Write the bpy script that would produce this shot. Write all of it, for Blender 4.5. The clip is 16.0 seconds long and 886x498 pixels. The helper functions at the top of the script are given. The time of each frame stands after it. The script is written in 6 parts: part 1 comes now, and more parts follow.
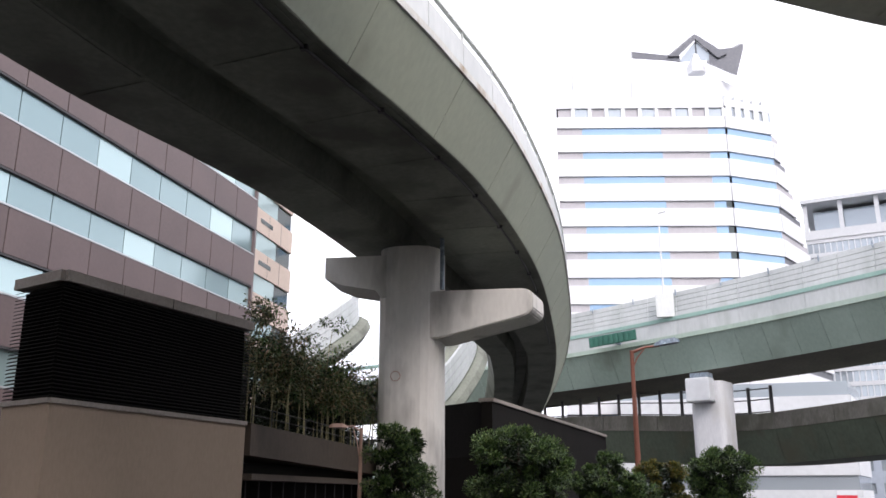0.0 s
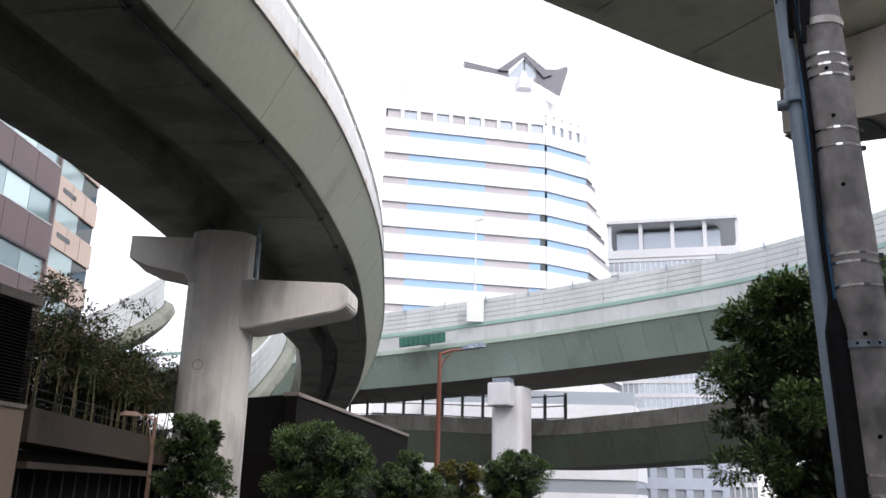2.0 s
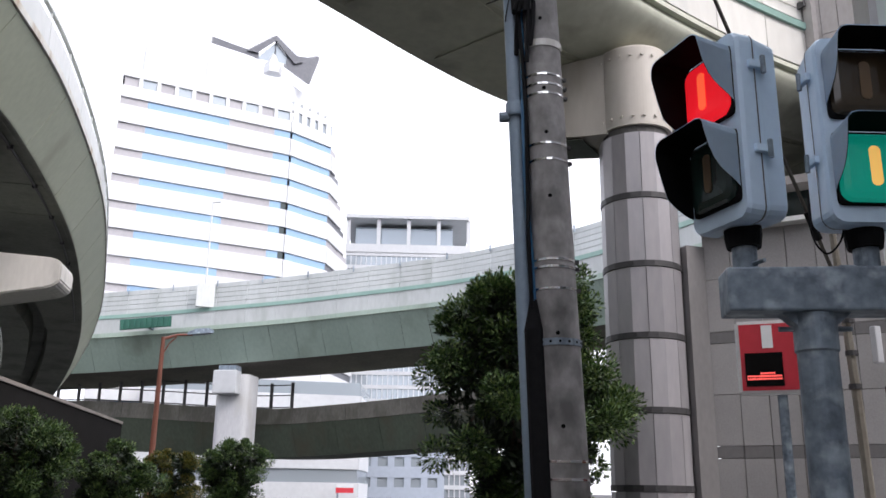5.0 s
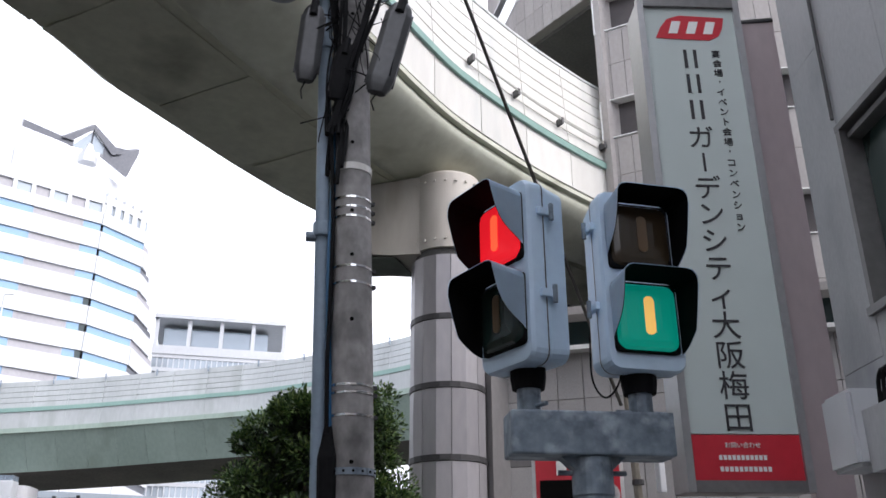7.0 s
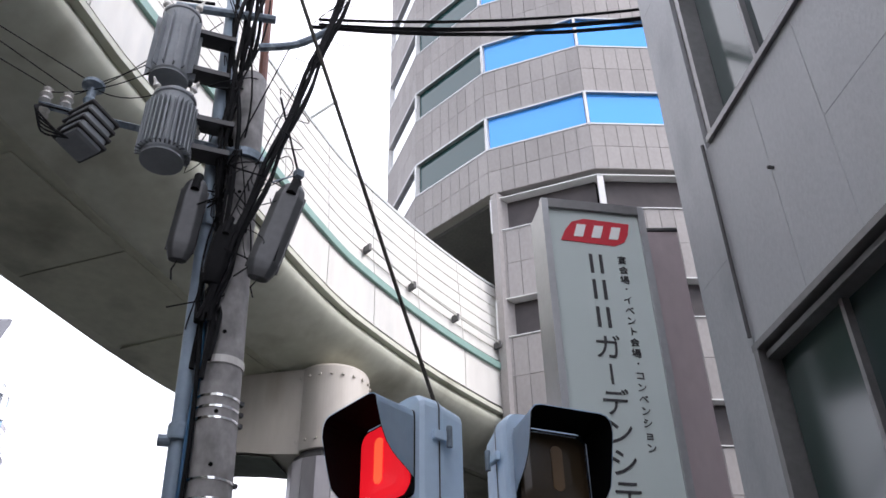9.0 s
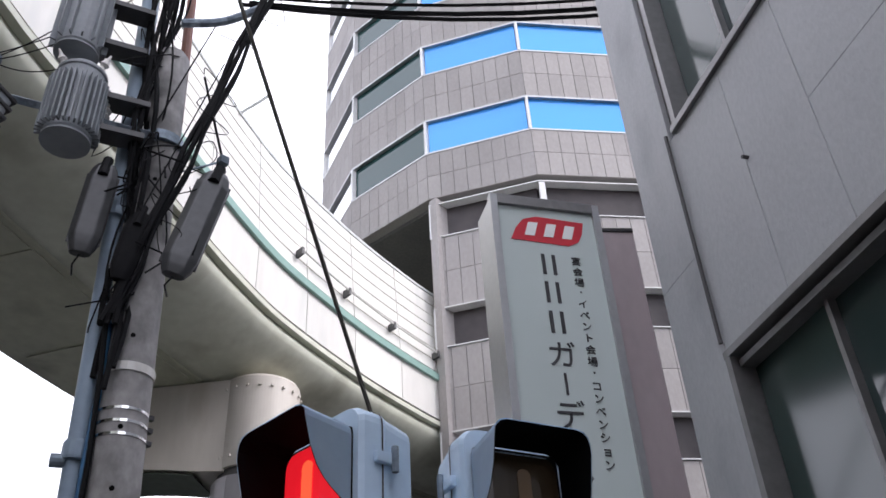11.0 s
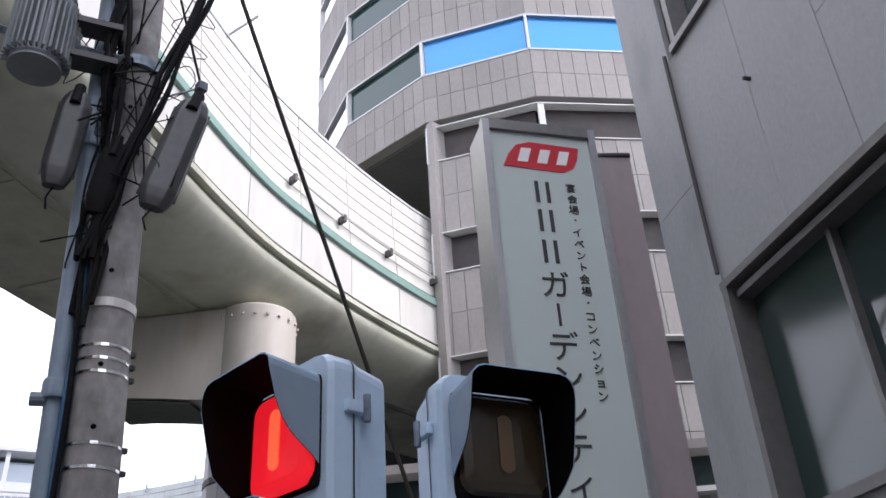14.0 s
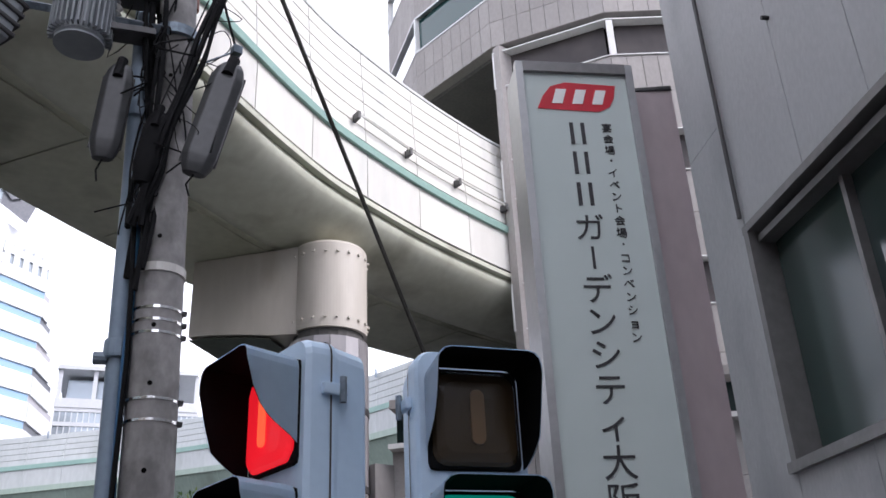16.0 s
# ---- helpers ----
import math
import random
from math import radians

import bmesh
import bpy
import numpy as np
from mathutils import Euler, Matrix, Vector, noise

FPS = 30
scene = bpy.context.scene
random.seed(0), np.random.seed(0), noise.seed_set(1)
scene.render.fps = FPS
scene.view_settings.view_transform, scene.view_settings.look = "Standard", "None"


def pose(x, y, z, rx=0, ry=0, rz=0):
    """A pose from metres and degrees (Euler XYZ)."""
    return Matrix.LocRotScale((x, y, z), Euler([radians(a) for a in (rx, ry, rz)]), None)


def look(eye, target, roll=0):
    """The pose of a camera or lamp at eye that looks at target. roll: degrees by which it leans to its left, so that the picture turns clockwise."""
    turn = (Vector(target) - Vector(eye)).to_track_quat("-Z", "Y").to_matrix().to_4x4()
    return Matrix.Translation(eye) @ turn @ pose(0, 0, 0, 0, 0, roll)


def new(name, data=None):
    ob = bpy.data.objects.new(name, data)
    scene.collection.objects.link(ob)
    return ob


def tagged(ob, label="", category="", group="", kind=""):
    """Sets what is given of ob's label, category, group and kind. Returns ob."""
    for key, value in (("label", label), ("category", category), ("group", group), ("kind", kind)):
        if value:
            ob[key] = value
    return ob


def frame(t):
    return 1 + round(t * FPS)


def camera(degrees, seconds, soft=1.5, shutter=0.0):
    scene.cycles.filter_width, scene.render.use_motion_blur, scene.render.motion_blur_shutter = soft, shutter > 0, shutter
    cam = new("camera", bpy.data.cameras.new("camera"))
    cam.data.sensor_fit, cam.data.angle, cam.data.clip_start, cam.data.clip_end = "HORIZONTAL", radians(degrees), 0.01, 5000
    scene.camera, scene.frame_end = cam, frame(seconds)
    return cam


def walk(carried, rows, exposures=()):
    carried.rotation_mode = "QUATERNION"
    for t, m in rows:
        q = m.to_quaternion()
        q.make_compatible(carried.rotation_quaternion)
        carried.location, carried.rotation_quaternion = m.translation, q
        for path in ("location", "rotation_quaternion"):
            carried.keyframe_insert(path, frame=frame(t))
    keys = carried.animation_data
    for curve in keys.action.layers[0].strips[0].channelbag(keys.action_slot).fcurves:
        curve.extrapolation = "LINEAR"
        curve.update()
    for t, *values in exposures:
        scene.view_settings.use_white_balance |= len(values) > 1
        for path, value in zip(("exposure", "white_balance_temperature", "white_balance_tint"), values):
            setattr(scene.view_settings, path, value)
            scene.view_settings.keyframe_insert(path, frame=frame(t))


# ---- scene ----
cam = camera(53.8, 16.0, soft=1.6)
# seconds, eye, target, roll
PATH = [
    (0, (-0.864, -1.017, 0.925), (-2.472, 8.465, 3.664), 0.12),
    (0.5, (-0.848, -0.959, 0.951), (-2.140, 8.581, 3.656), 0.51),
    (1, (-0.860, -0.896, 0.959), (-1.672, 8.694, 3.675), 0.61),
    (1.5, (-0.879, -0.832, 0.958), (-1.131, 8.787, 3.683), 0.96),
    (2, (-0.902, -0.776, 0.965), (-0.445, 8.834, 3.695), 1.60),
    (2.5, (-0.888, -0.763, 0.973), (-0.107, 8.824, 3.709), 1.95),
    (3, (-0.853, -0.744, 0.960), (0.290, 8.814, 3.667), 2.12),
    (3.5, (-0.819, -0.734, 0.959), (0.880, 8.753, 3.626), 1.95),
    (3.7, (-0.806, -0.733, 0.947), (1.185, 8.699, 3.607), 1.75),
    (5.8, (-0.759, -0.959, 0.951), (3.139, 7.774, 3.871), 1.10),
    (6, (-0.739, -0.986, 0.959), (3.277, 7.631, 4.060), 1.17),
    (6.5, (-0.679, -0.987, 0.989), (3.744, 7.293, 4.435), 0.95),
    (7, (-0.616, -0.847, 1.109), (4.376, 6.910, 4.970), -0.14),
    (7.5, (-0.531, -0.682, 1.248), (4.860, 6.561, 5.547), -0.79),
    (8, (-0.433, -0.522, 1.363), (5.113, 6.272, 6.157), -0.87),
    (8.5, (-0.303, -0.387, 1.505), (5.306, 6.028, 6.739), -1.36),
    (9, (-0.165, -0.255, 1.621), (5.199, 5.931, 7.362), -1.04),
    (9.2, (-0.129, -0.183, 1.666), (5.321, 5.810, 7.528), -1.60),
    (11.3, (0.324, 0.378, 2.014), (6.241, 5.981, 7.809), -3.65),
    (11.5, (0.364, 0.426, 2.053), (6.336, 6.036, 7.785), -3.73),
    (12, (0.433, 0.495, 2.107), (6.530, 6.108, 7.703), -3.78),
    (12.5, (0.465, 0.498, 2.131), (6.346, 6.361, 7.702), -2.95),
    (13, (0.450, 0.474, 2.131), (6.462, 6.370, 7.525), -3.48),
    (13.5, (0.427, 0.456, 2.145), (6.498, 6.455, 7.356), -3.50),
    (14, (0.460, 0.347, 2.133), (6.616, 6.364, 7.222), -3.67),
    (14.5, (0.613, 0.180, 2.145), (6.558, 6.507, 7.107), -3.63),
    (15, (0.713, 0.013, 2.214), (6.407, 6.639, 7.080), -3.35),
    (15.5, (0.703, -0.082, 2.240), (6.336, 6.678, 6.989), -3.42),
    (16, (0.652, -0.210, 2.274), (6.261, 6.875, 6.558), -2.68),
]
walk(cam, [(t, look(eye, target, roll)) for t, eye, target, roll in PATH],
     exposures=((0.0, 0.82, 6500, 18), (3.7, 0.82, 6500, 18), (6.0, 0.85, 6300, 16), (9.0, 0.95, 6250, 18), (16.0, 0.95, 6200, 19)))

# ---- light: bright overcast noon ----
SUN_ELEV, SUN_ROT = 42, 150
world = bpy.data.worlds.new("overcast_sky")
scene.world = world
world.use_nodes = True
wn, wl = world.node_tree.nodes, world.node_tree.links
wn.clear()
sky = wn.new("ShaderNodeTexSky")
sky.sky_type = "NISHITA"
sky.sun_disc = False
sky.sun_elevation, sky.sun_rotation = radians(SUN_ELEV), radians(SUN_ROT)
wco = wn.new("ShaderNodeTexCoord")
wno = wn.new("ShaderNodeTexNoise")
wno.inputs["Scale"].default_value, wno.inputs["Detail"].default_value = 2.2, 6.0
wra = wn.new("ShaderNodeValToRGB")
wra.color_ramp.elements[0].position, wra.color_ramp.elements[0].color = 0.38, (8.6, 9.0, 9.6, 1)
wra.color_ramp.elements[1].position, wra.color_ramp.elements[1].color = 0.66, (11.5, 11.6, 11.8, 1)
wmx = wn.new("ShaderNodeMix")
wmx.data_type = "RGBA"
wmx.inputs[0].default_value = 0.86
wbg = wn.new("ShaderNodeBackground")
wbg.inputs["Strength"].default_value = 0.12
wou = wn.new("ShaderNodeOutputWorld")
wl.new(wco.outputs["Generated"], wno.inputs["Vector"])
wl.new(wno.outputs["Fac"], wra.inputs[0])
wl.new(sky.outputs[0], wmx.inputs[6])
wl.new(wra.outputs[0], wmx.inputs[7])
wl.new(wmx.outputs[2], wbg.inputs["Color"])
wl.new(wbg.outputs[0], wou.inputs["Surface"])
sun = new("sun", bpy.data.lights.new("sun", "SUN"))
sun.data.energy, sun.data.angle, sun.data.color = 1.5, radians(26), (1.0, 0.96, 0.9)
sun.matrix_world = look((0, 0, 60), (0 - math.sin(radians(SUN_ROT)) * 40, -math.cos(radians(SUN_ROT)) * 40, 60 - 40 * math.tan(radians(SUN_ELEV))))

# ---- materials ----
def shader(name):
    m = bpy.data.materials.new(name)
    m.use_nodes = True
    return m, m.node_tree.nodes, m.node_tree.links, m.node_tree.nodes["Principled BSDF"]


def mat(name, a, b=None, rough=0.7, metal=0.0, fine=14.0, coarse=0.9, bump=0.15, stain=None, stain_at=0.62, streak=0.0, piece=0.0, spec=0.5):
    """Two scales of noise between colours a and b, stains of a third colour, relief, optional vertical streaks and piece-to-piece change."""
    m, n, l, bs = shader(name)
    b = b or tuple(v * 0.82 for v in a)
    geo = n.new("ShaderNodeNewGeometry")
    mp = n.new("ShaderNodeMapping")
    l.new(geo.outputs["Position"], mp.inputs["Vector"])
    mp.inputs["Scale"].default_value = (1, 1, 1 - 0.85 * streak)
    big, small = n.new("ShaderNodeTexNoise"), n.new("ShaderNodeTexNoise")
    for node, s, d in ((big, coarse, 5.0), (small, fine, 6.0)):
        node.inputs["Scale"].default_value, node.inputs["Detail"].default_value = s, d
        l.new(mp.outputs[0], node.inputs["Vector"])
    add = n.new("ShaderNodeMath")
    add.operation = "MULTIPLY_ADD"
    add.inputs[1].default_value = 0.45
    l.new(small.outputs["Fac"], add.inputs[0])
    sc = n.new("ShaderNodeMath")
    sc.operation = "MULTIPLY"
    sc.inputs[1].default_value = 0.55
    l.new(big.outputs["Fac"], sc.inputs[0])
    l.new(sc.outputs[0], add.inputs[2])
    ramp = n.new("ShaderNodeValToRGB")
    ramp.color_ramp.elements[0].position, ramp.color_ramp.elements[0].color = 0.36, (*b, 1)
    ramp.color_ramp.elements[1].position, ramp.color_ramp.elements[1].color = 0.64, (*a, 1)
    l.new(add.outputs[0], ramp.inputs[0])
    out = ramp.outputs[0]
    if stain:
        st = n.new("ShaderNodeTexNoise")
        st.inputs["Scale"].default_value, st.inputs["Detail"].default_value = coarse * 1.7, 8.0
        l.new(mp.outputs[0], st.inputs["Vector"])
        sr = n.new("ShaderNodeValToRGB")
        sr.color_ramp.elements[0].position, sr.color_ramp.elements[1].position = stain_at - 0.08, stain_at + 0.1
        l.new(st.outputs["Fac"], sr.inputs[0])
        mx = n.new("ShaderNodeMix")
        mx.data_type = "RGBA"
        mx.inputs[7].default_value = (*stain, 1)
        l.new(sr.outputs[0], mx.inputs[0])
        l.new(out, mx.inputs[6])
        out = mx.outputs[2]
    if piece:
        oi = n.new("ShaderNodeObjectInfo")
        hs = n.new("ShaderNodeHueSaturation")
        mr = n.new("ShaderNodeMapRange")
        mr.inputs[3].default_value, mr.inputs[4].default_value = 1 - piece, 1 + piece
        l.new(oi.outputs["Random"], mr.inputs[0])
        l.new(mr.outputs[0], hs.inputs["Value"])
        l.new(out, hs.inputs["Color"])
        out = hs.outputs[0]
    l.new(out, bs.inputs["Base Color"])
    bs.inputs["Roughness"].default_value, bs.inputs["Metallic"].default_value = rough, metal
    bs.inputs["Specular IOR Level"].default_value = spec
    if bump:
        bp = n.new("ShaderNodeBump")
        bp.inputs["Strength"].default_value, bp.inputs["Distance"].default_value = bump, 0.02
        l.new(small.outputs["Fac"], bp.inputs["Height"])
        l.new(bp.outputs[0], bs.inputs["Normal"])
    return m


def glass(name, tint, rough=0.04, metal=0.0, wobble=0.02):
    """Window glass of a building with no room behind: a dark glossy body with slight waviness."""
    m, n, l, bs = shader(name)
    geo, no, bp = n.new("ShaderNodeNewGeometry"), n.new("ShaderNodeTexNoise"), n.new("ShaderNodeBump")
    no.inputs["Scale"].default_value = 0.8
    bp.inputs["Strength"].default_value = wobble
    l.new(geo.outputs["Position"], no.inputs["Vector"])
    l.new(no.outputs["Fac"], bp.inputs["Height"])
    l.new(bp.outputs[0], bs.inputs["Normal"])
    bs.inputs["Base Color"].default_value = (*tint, 1)
    bs.inputs["Roughness"].default_value, bs.inputs["Metallic"].default_value = rough, metal
    bs.inputs["IOR"].default_value = 1.6
    return m


def lit(name, col, strength):
    m, n, l, bs = shader(name)
    bs.inputs["Base Color"].default_value = (*col, 1)
    bs.inputs["Emission Color"].default_value = (*col, 1)
    bs.inputs["Emission Strength"].default_value = strength
    bs.inputs["Roughness"].default_value = 0.25
    return m


M_ASPHALT = mat("asphalt", (0.06, 0.06, 0.062), (0.04, 0.04, 0.042), 0.9, fine=40, bump=0.3)
M_PAVING = mat("paving", (0.3, 0.29, 0.27), (0.2, 0.2, 0.19), 0.85, fine=20, bump=0.2)
# Ramp undersides: far darker than the fascia, their shade is put into the colour.
M_SOFFIT = mat("shaded_grey_green_steel", (0.2, 0.215, 0.172), (0.125, 0.136, 0.108), 0.62, fine=6, coarse=0.35, bump=0.05, stain=(0.085, 0.088, 0.07), stain_at=0.58)
M_SOFFIT_R = mat("olive_steel", (0.56, 0.57, 0.45), (0.44, 0.45, 0.35), 0.55, fine=6, coarse=0.35, bump=0.05, stain=(0.24, 0.24, 0.18), stain_at=0.62)
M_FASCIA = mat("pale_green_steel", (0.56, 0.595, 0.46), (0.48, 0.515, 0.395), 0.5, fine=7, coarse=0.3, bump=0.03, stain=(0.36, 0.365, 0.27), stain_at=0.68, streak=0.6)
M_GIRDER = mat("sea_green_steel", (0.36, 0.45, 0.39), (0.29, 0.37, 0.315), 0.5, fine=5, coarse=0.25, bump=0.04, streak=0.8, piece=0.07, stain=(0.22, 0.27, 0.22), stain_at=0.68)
# Green ramp's underside: darker and browner than its web plates.
M_SOFFIT_G = mat("brown_grey_steel", (0.17, 0.155, 0.13), (0.09, 0.083, 0.07), 0.75, fine=5, coarse=0.3, bump=0.05)
# Weathered, and darkened further for the lower deck's shade under the green ramp.
M_GIRDER_OLD = mat("dark_weathered_green_steel", (0.115, 0.14, 0.105), (0.07, 0.085, 0.062), 0.65, fine=5, coarse=0.3, bump=0.06, stain=(0.1, 0.1, 0.07), stain_at=0.58, streak=0.7)
M_PANEL = mat("white_barrier", (0.68, 0.7, 0.69), (0.57, 0.6, 0.59), 0.45, fine=5, coarse=0.4, bump=0.03, stain=(0.5, 0.52, 0.5), stain_at=0.66, streak=0.8, piece=0.05)
M_PANEL_R = mat("clean_white_barrier", (0.76, 0.75, 0.7), (0.67, 0.66, 0.615), 0.4, fine=5, coarse=0.5, bump=0.03, stain=(0.56, 0.58, 0.55), stain_at=0.66, streak=0.85, piece=0.06)
# Olive steel made paler: the rounded edge's highlight is in the colour.
M_ROUND = mat("highlit_olive_steel", (0.66, 0.68, 0.57), (0.56, 0.575, 0.47), 0.5, fine=6, coarse=0.4, bump=0.04, stain=(0.34, 0.34, 0.26), stain_at=0.62, streak=0.3)
M_PANEL_G = mat("grey_white_barrier", (0.5, 0.53, 0.53), (0.42, 0.45, 0.45), 0.5, fine=5, coarse=0.4, bump=0.03, stain=(0.36, 0.39, 0.38), stain_at=0.64, streak=0.8, piece=0.07)
M_LIP = mat("rust_streaked_white", (0.7, 0.7, 0.66), (0.58, 0.57, 0.52), 0.6, fine=9, coarse=0.8, bump=0.06, stain=(0.36, 0.26, 0.16), stain_at=0.6, streak=0.6)
M_STRIP = mat("green_strip", (0.27, 0.42, 0.37), (0.21, 0.35, 0.31), 0.45, fine=6, coarse=0.5, bump=0.03)
M_CONC = mat("pier_concrete", (0.72, 0.7, 0.655), (0.62, 0.6, 0.56), 0.8, fine=9, coarse=0.5, bump=0.12, stain=(0.34, 0.33, 0.31), stain_at=0.64, streak=0.8)
# Stained parapet concrete with the shade below the ramp mixed into its tone.
M_CONC_OLD = mat("stained_shaded_concrete", (0.21, 0.2, 0.175), (0.12, 0.115, 0.1), 0.85, fine=8, coarse=0.5, bump=0.15, stain=(0.11, 0.11, 0.085), stain_at=0.56, streak=0.7)
M_PIERPAINT = mat("cream_steel", (0.6, 0.56, 0.5), (0.52, 0.485, 0.43), 0.5, fine=6, coarse=0.6, bump=0.03, stain=(0.42, 0.37, 0.3), stain_at=0.68, streak=0.8)
M_CLAD = mat("grey_cladding", (0.4, 0.385, 0.395), (0.33, 0.32, 0.335), 0.35, metal=0.3, fine=9, coarse=0.7, bump=0.03, piece=0.16, stain=(0.22, 0.215, 0.22), stain_at=0.66, streak=0.8)
M_CLADBAND = mat("dark_band", (0.06, 0.058, 0.06), (0.035, 0.034, 0.036), 0.5)
M_PODBAND = mat("podium_band", (0.19, 0.182, 0.18), (0.15, 0.145, 0.143), 0.6, fine=14, coarse=0.6, bump=0.06, streak=0.6)
M_GTILE = mat("gate_tile", (0.345, 0.325, 0.312), (0.285, 0.268, 0.257), 0.75, fine=14, coarse=0.5, bump=0.1, piece=0.08, streak=0.5)
M_JOINT = mat("joint", (0.12, 0.115, 0.11), (0.08, 0.08, 0.08), 0.9)
M_GJOINT = mat("tile_joint", (0.24, 0.226, 0.216), (0.2, 0.19, 0.18), 0.9)
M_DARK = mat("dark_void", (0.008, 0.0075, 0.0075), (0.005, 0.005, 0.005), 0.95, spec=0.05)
M_WFRAME = mat("white_frame", (0.72, 0.72, 0.71), (0.62, 0.62, 0.61), 0.4, bump=0.02)
M_ALU = mat("aluminium", (0.47, 0.475, 0.48), (0.4, 0.405, 0.41), 0.35, metal=0.75, bump=0.03)
M_BLUEGLASS = glass("blue_mirror_glass", (0.06, 0.33, 0.82), 0.1, 0.2)
M_GATEDARK = glass("gate_dark_glass", (0.02, 0.06, 0.06), 0.05, 0.0)
M_DARKGLASS = glass("dark_glass", (0.03, 0.05, 0.05), 0.05)
M_PALEGLASS = glass("sky_mirror_glass", (0.75, 0.78, 0.8), 0.05, 0.9)
M_TEALGLASS = glass("teal_glass", (0.42, 0.55, 0.55), 0.06, 0.55)
M_SASH = glass("frosted_green_glass", (0.03, 0.055, 0.05), 0.12, 0.0)
M_OFFICEGLASS = glass("office_glass", (0.26, 0.36, 0.37), 0.07, 0.5)
# Closure greys are set dark so that their backlit shade is in the colour.
M_CLOSURE = mat("closure_backlit_grey", (0.06, 0.062, 0.065), (0.042, 0.044, 0.047), 0.35, fine=16, coarse=3, bump=0.04)
M_CLOSURE_DK = mat("closure_backlit_dark_grey", (0.05, 0.051, 0.053), (0.03, 0.031, 0.033), 0.4, fine=16, coarse=3, bump=0.04)
M_BROWNGLASS = mat("brown_louvre_glass", (0.06, 0.05, 0.05), (0.035, 0.03, 0.031), 0.45, fine=3, coarse=1.2, bump=0.02, spec=0.3)
M_WHITE = mat("white_cladding", (0.66, 0.675, 0.695), (0.59, 0.605, 0.625), 0.5, fine=3, coarse=0.2, bump=0.02)
M_TOWERGLASS = glass("tower_blue_glass", (0.26, 0.4, 0.56), 0.06, 0.35)
M_TOWERGREY = mat("tower_blind", (0.42, 0.41, 0.43), (0.34, 0.33, 0.35), 0.5, fine=3, coarse=0.2, bump=0)
M_ROOFMETAL = mat("roof_metal", (0.13, 0.135, 0.15), (0.09, 0.095, 0.11), 0.4, metal=0.4, fine=3, coarse=0.2)
M_BROWN = mat("mauve_brown_panel", (0.132, 0.094, 0.092), (0.106, 0.077, 0.076), 0.5, fine=7, coarse=0.4, bump=0.04, piece=0.05)
M_BEIGE = mat("salmon_stone", (0.55, 0.45, 0.38), (0.47, 0.38, 0.32), 0.7, fine=6, coarse=0.3, piece=0.06)
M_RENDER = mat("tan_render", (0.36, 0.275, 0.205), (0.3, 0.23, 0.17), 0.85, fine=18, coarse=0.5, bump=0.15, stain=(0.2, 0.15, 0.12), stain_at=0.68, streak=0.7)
# The tan render darkened to about a quarter, as a shaded copy.
M_RENDER_SHADE = mat("shaded_tan_render", (0.1, 0.078, 0.06), (0.07, 0.055, 0.043), 0.85, fine=18, coarse=0.5, bump=0.15, stain=(0.045, 0.036, 0.03), stain_at=0.6, streak=0.7)
M_COPING = mat("coping_stone", (0.34, 0.3, 0.265), (0.23, 0.2, 0.18), 0.8, fine=15, coarse=0.8)
M_LOUVRE = mat("black_louvre", (0.016, 0.0145, 0.0135), (0.01, 0.009, 0.0085), 0.7, bump=0.02, spec=0.12)
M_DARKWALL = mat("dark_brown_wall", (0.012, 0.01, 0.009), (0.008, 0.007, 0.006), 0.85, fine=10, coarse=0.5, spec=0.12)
M_POLE = mat("pole_concrete", (0.42, 0.402, 0.39), (0.24, 0.23, 0.225), 0.85, fine=14, coarse=1.3, bump=0.25, stain=(0.11, 0.107, 0.104), stain_at=0.56, streak=0.35)
M_STEELBAND = mat("steel_band", (0.85, 0.85, 0.85), (0.7, 0.7, 0.7), 0.18, metal=1.0)
M_BLACK = mat("black_rubber", (0.012, 0.012, 0.013), (0.007, 0.007, 0.008), 0.75, bump=0.05, spec=0.12)
M_BLUECONDUIT = mat("blue_grey_conduit", (0.29, 0.37, 0.45), (0.23, 0.3, 0.37), 0.5, fine=12, bump=0.05)
M_BLUECABLE = mat("blue_cable", (0.03, 0.16, 0.32), (0.02, 0.11, 0.24), 0.4)
M_GALV = mat("galvanised_steel", (0.25, 0.31, 0.365), (0.12, 0.15, 0.185), 0.5, metal=0.35, fine=16, coarse=4.0, bump=0.1, stain=(0.4, 0.47, 0.53), stain_at=0.6)
M_SIGNAL = mat("signal_blue_grey", (0.6, 0.76, 0.91), (0.54, 0.69, 0.85), 0.42, fine=18, coarse=2.0, bump=0.03)
M_VISOR = mat("visor_black", (0.008, 0.008, 0.009), (0.005, 0.005, 0.006), 0.8, bump=0.03, spec=0.15)
M_TRAFO = mat("transformer_grey", (0.29, 0.31, 0.33), (0.23, 0.25, 0.265), 0.5, fine=14, coarse=2.0, bump=0.04)
M_PORCELAIN = mat("porcelain", (0.72, 0.7, 0.66), (0.62, 0.6, 0.56), 0.2)
M_RED = mat("red_panel", (0.62, 0.03, 0.05), (0.54, 0.025, 0.04), 0.35, fine=8, bump=0.01)
M_DKRED = mat("dark_red_panel", (0.15, 0.018, 0.025), (0.115, 0.014, 0.02), 0.4, fine=8, bump=0.01)
M_SIGNFACE = mat("sign_face", (0.56, 0.63, 0.61), (0.53, 0.6, 0.58), 0.3, fine=3, coarse=0.4, bump=0.0)
M_INK = mat("ink", (0.035, 0.035, 0.04), (0.03, 0.03, 0.033), 0.5, bump=0)
M_WHITEINK = mat("white_ink", (0.85, 0.85, 0.83), (0.8, 0.8, 0.78), 0.5, bump=0)
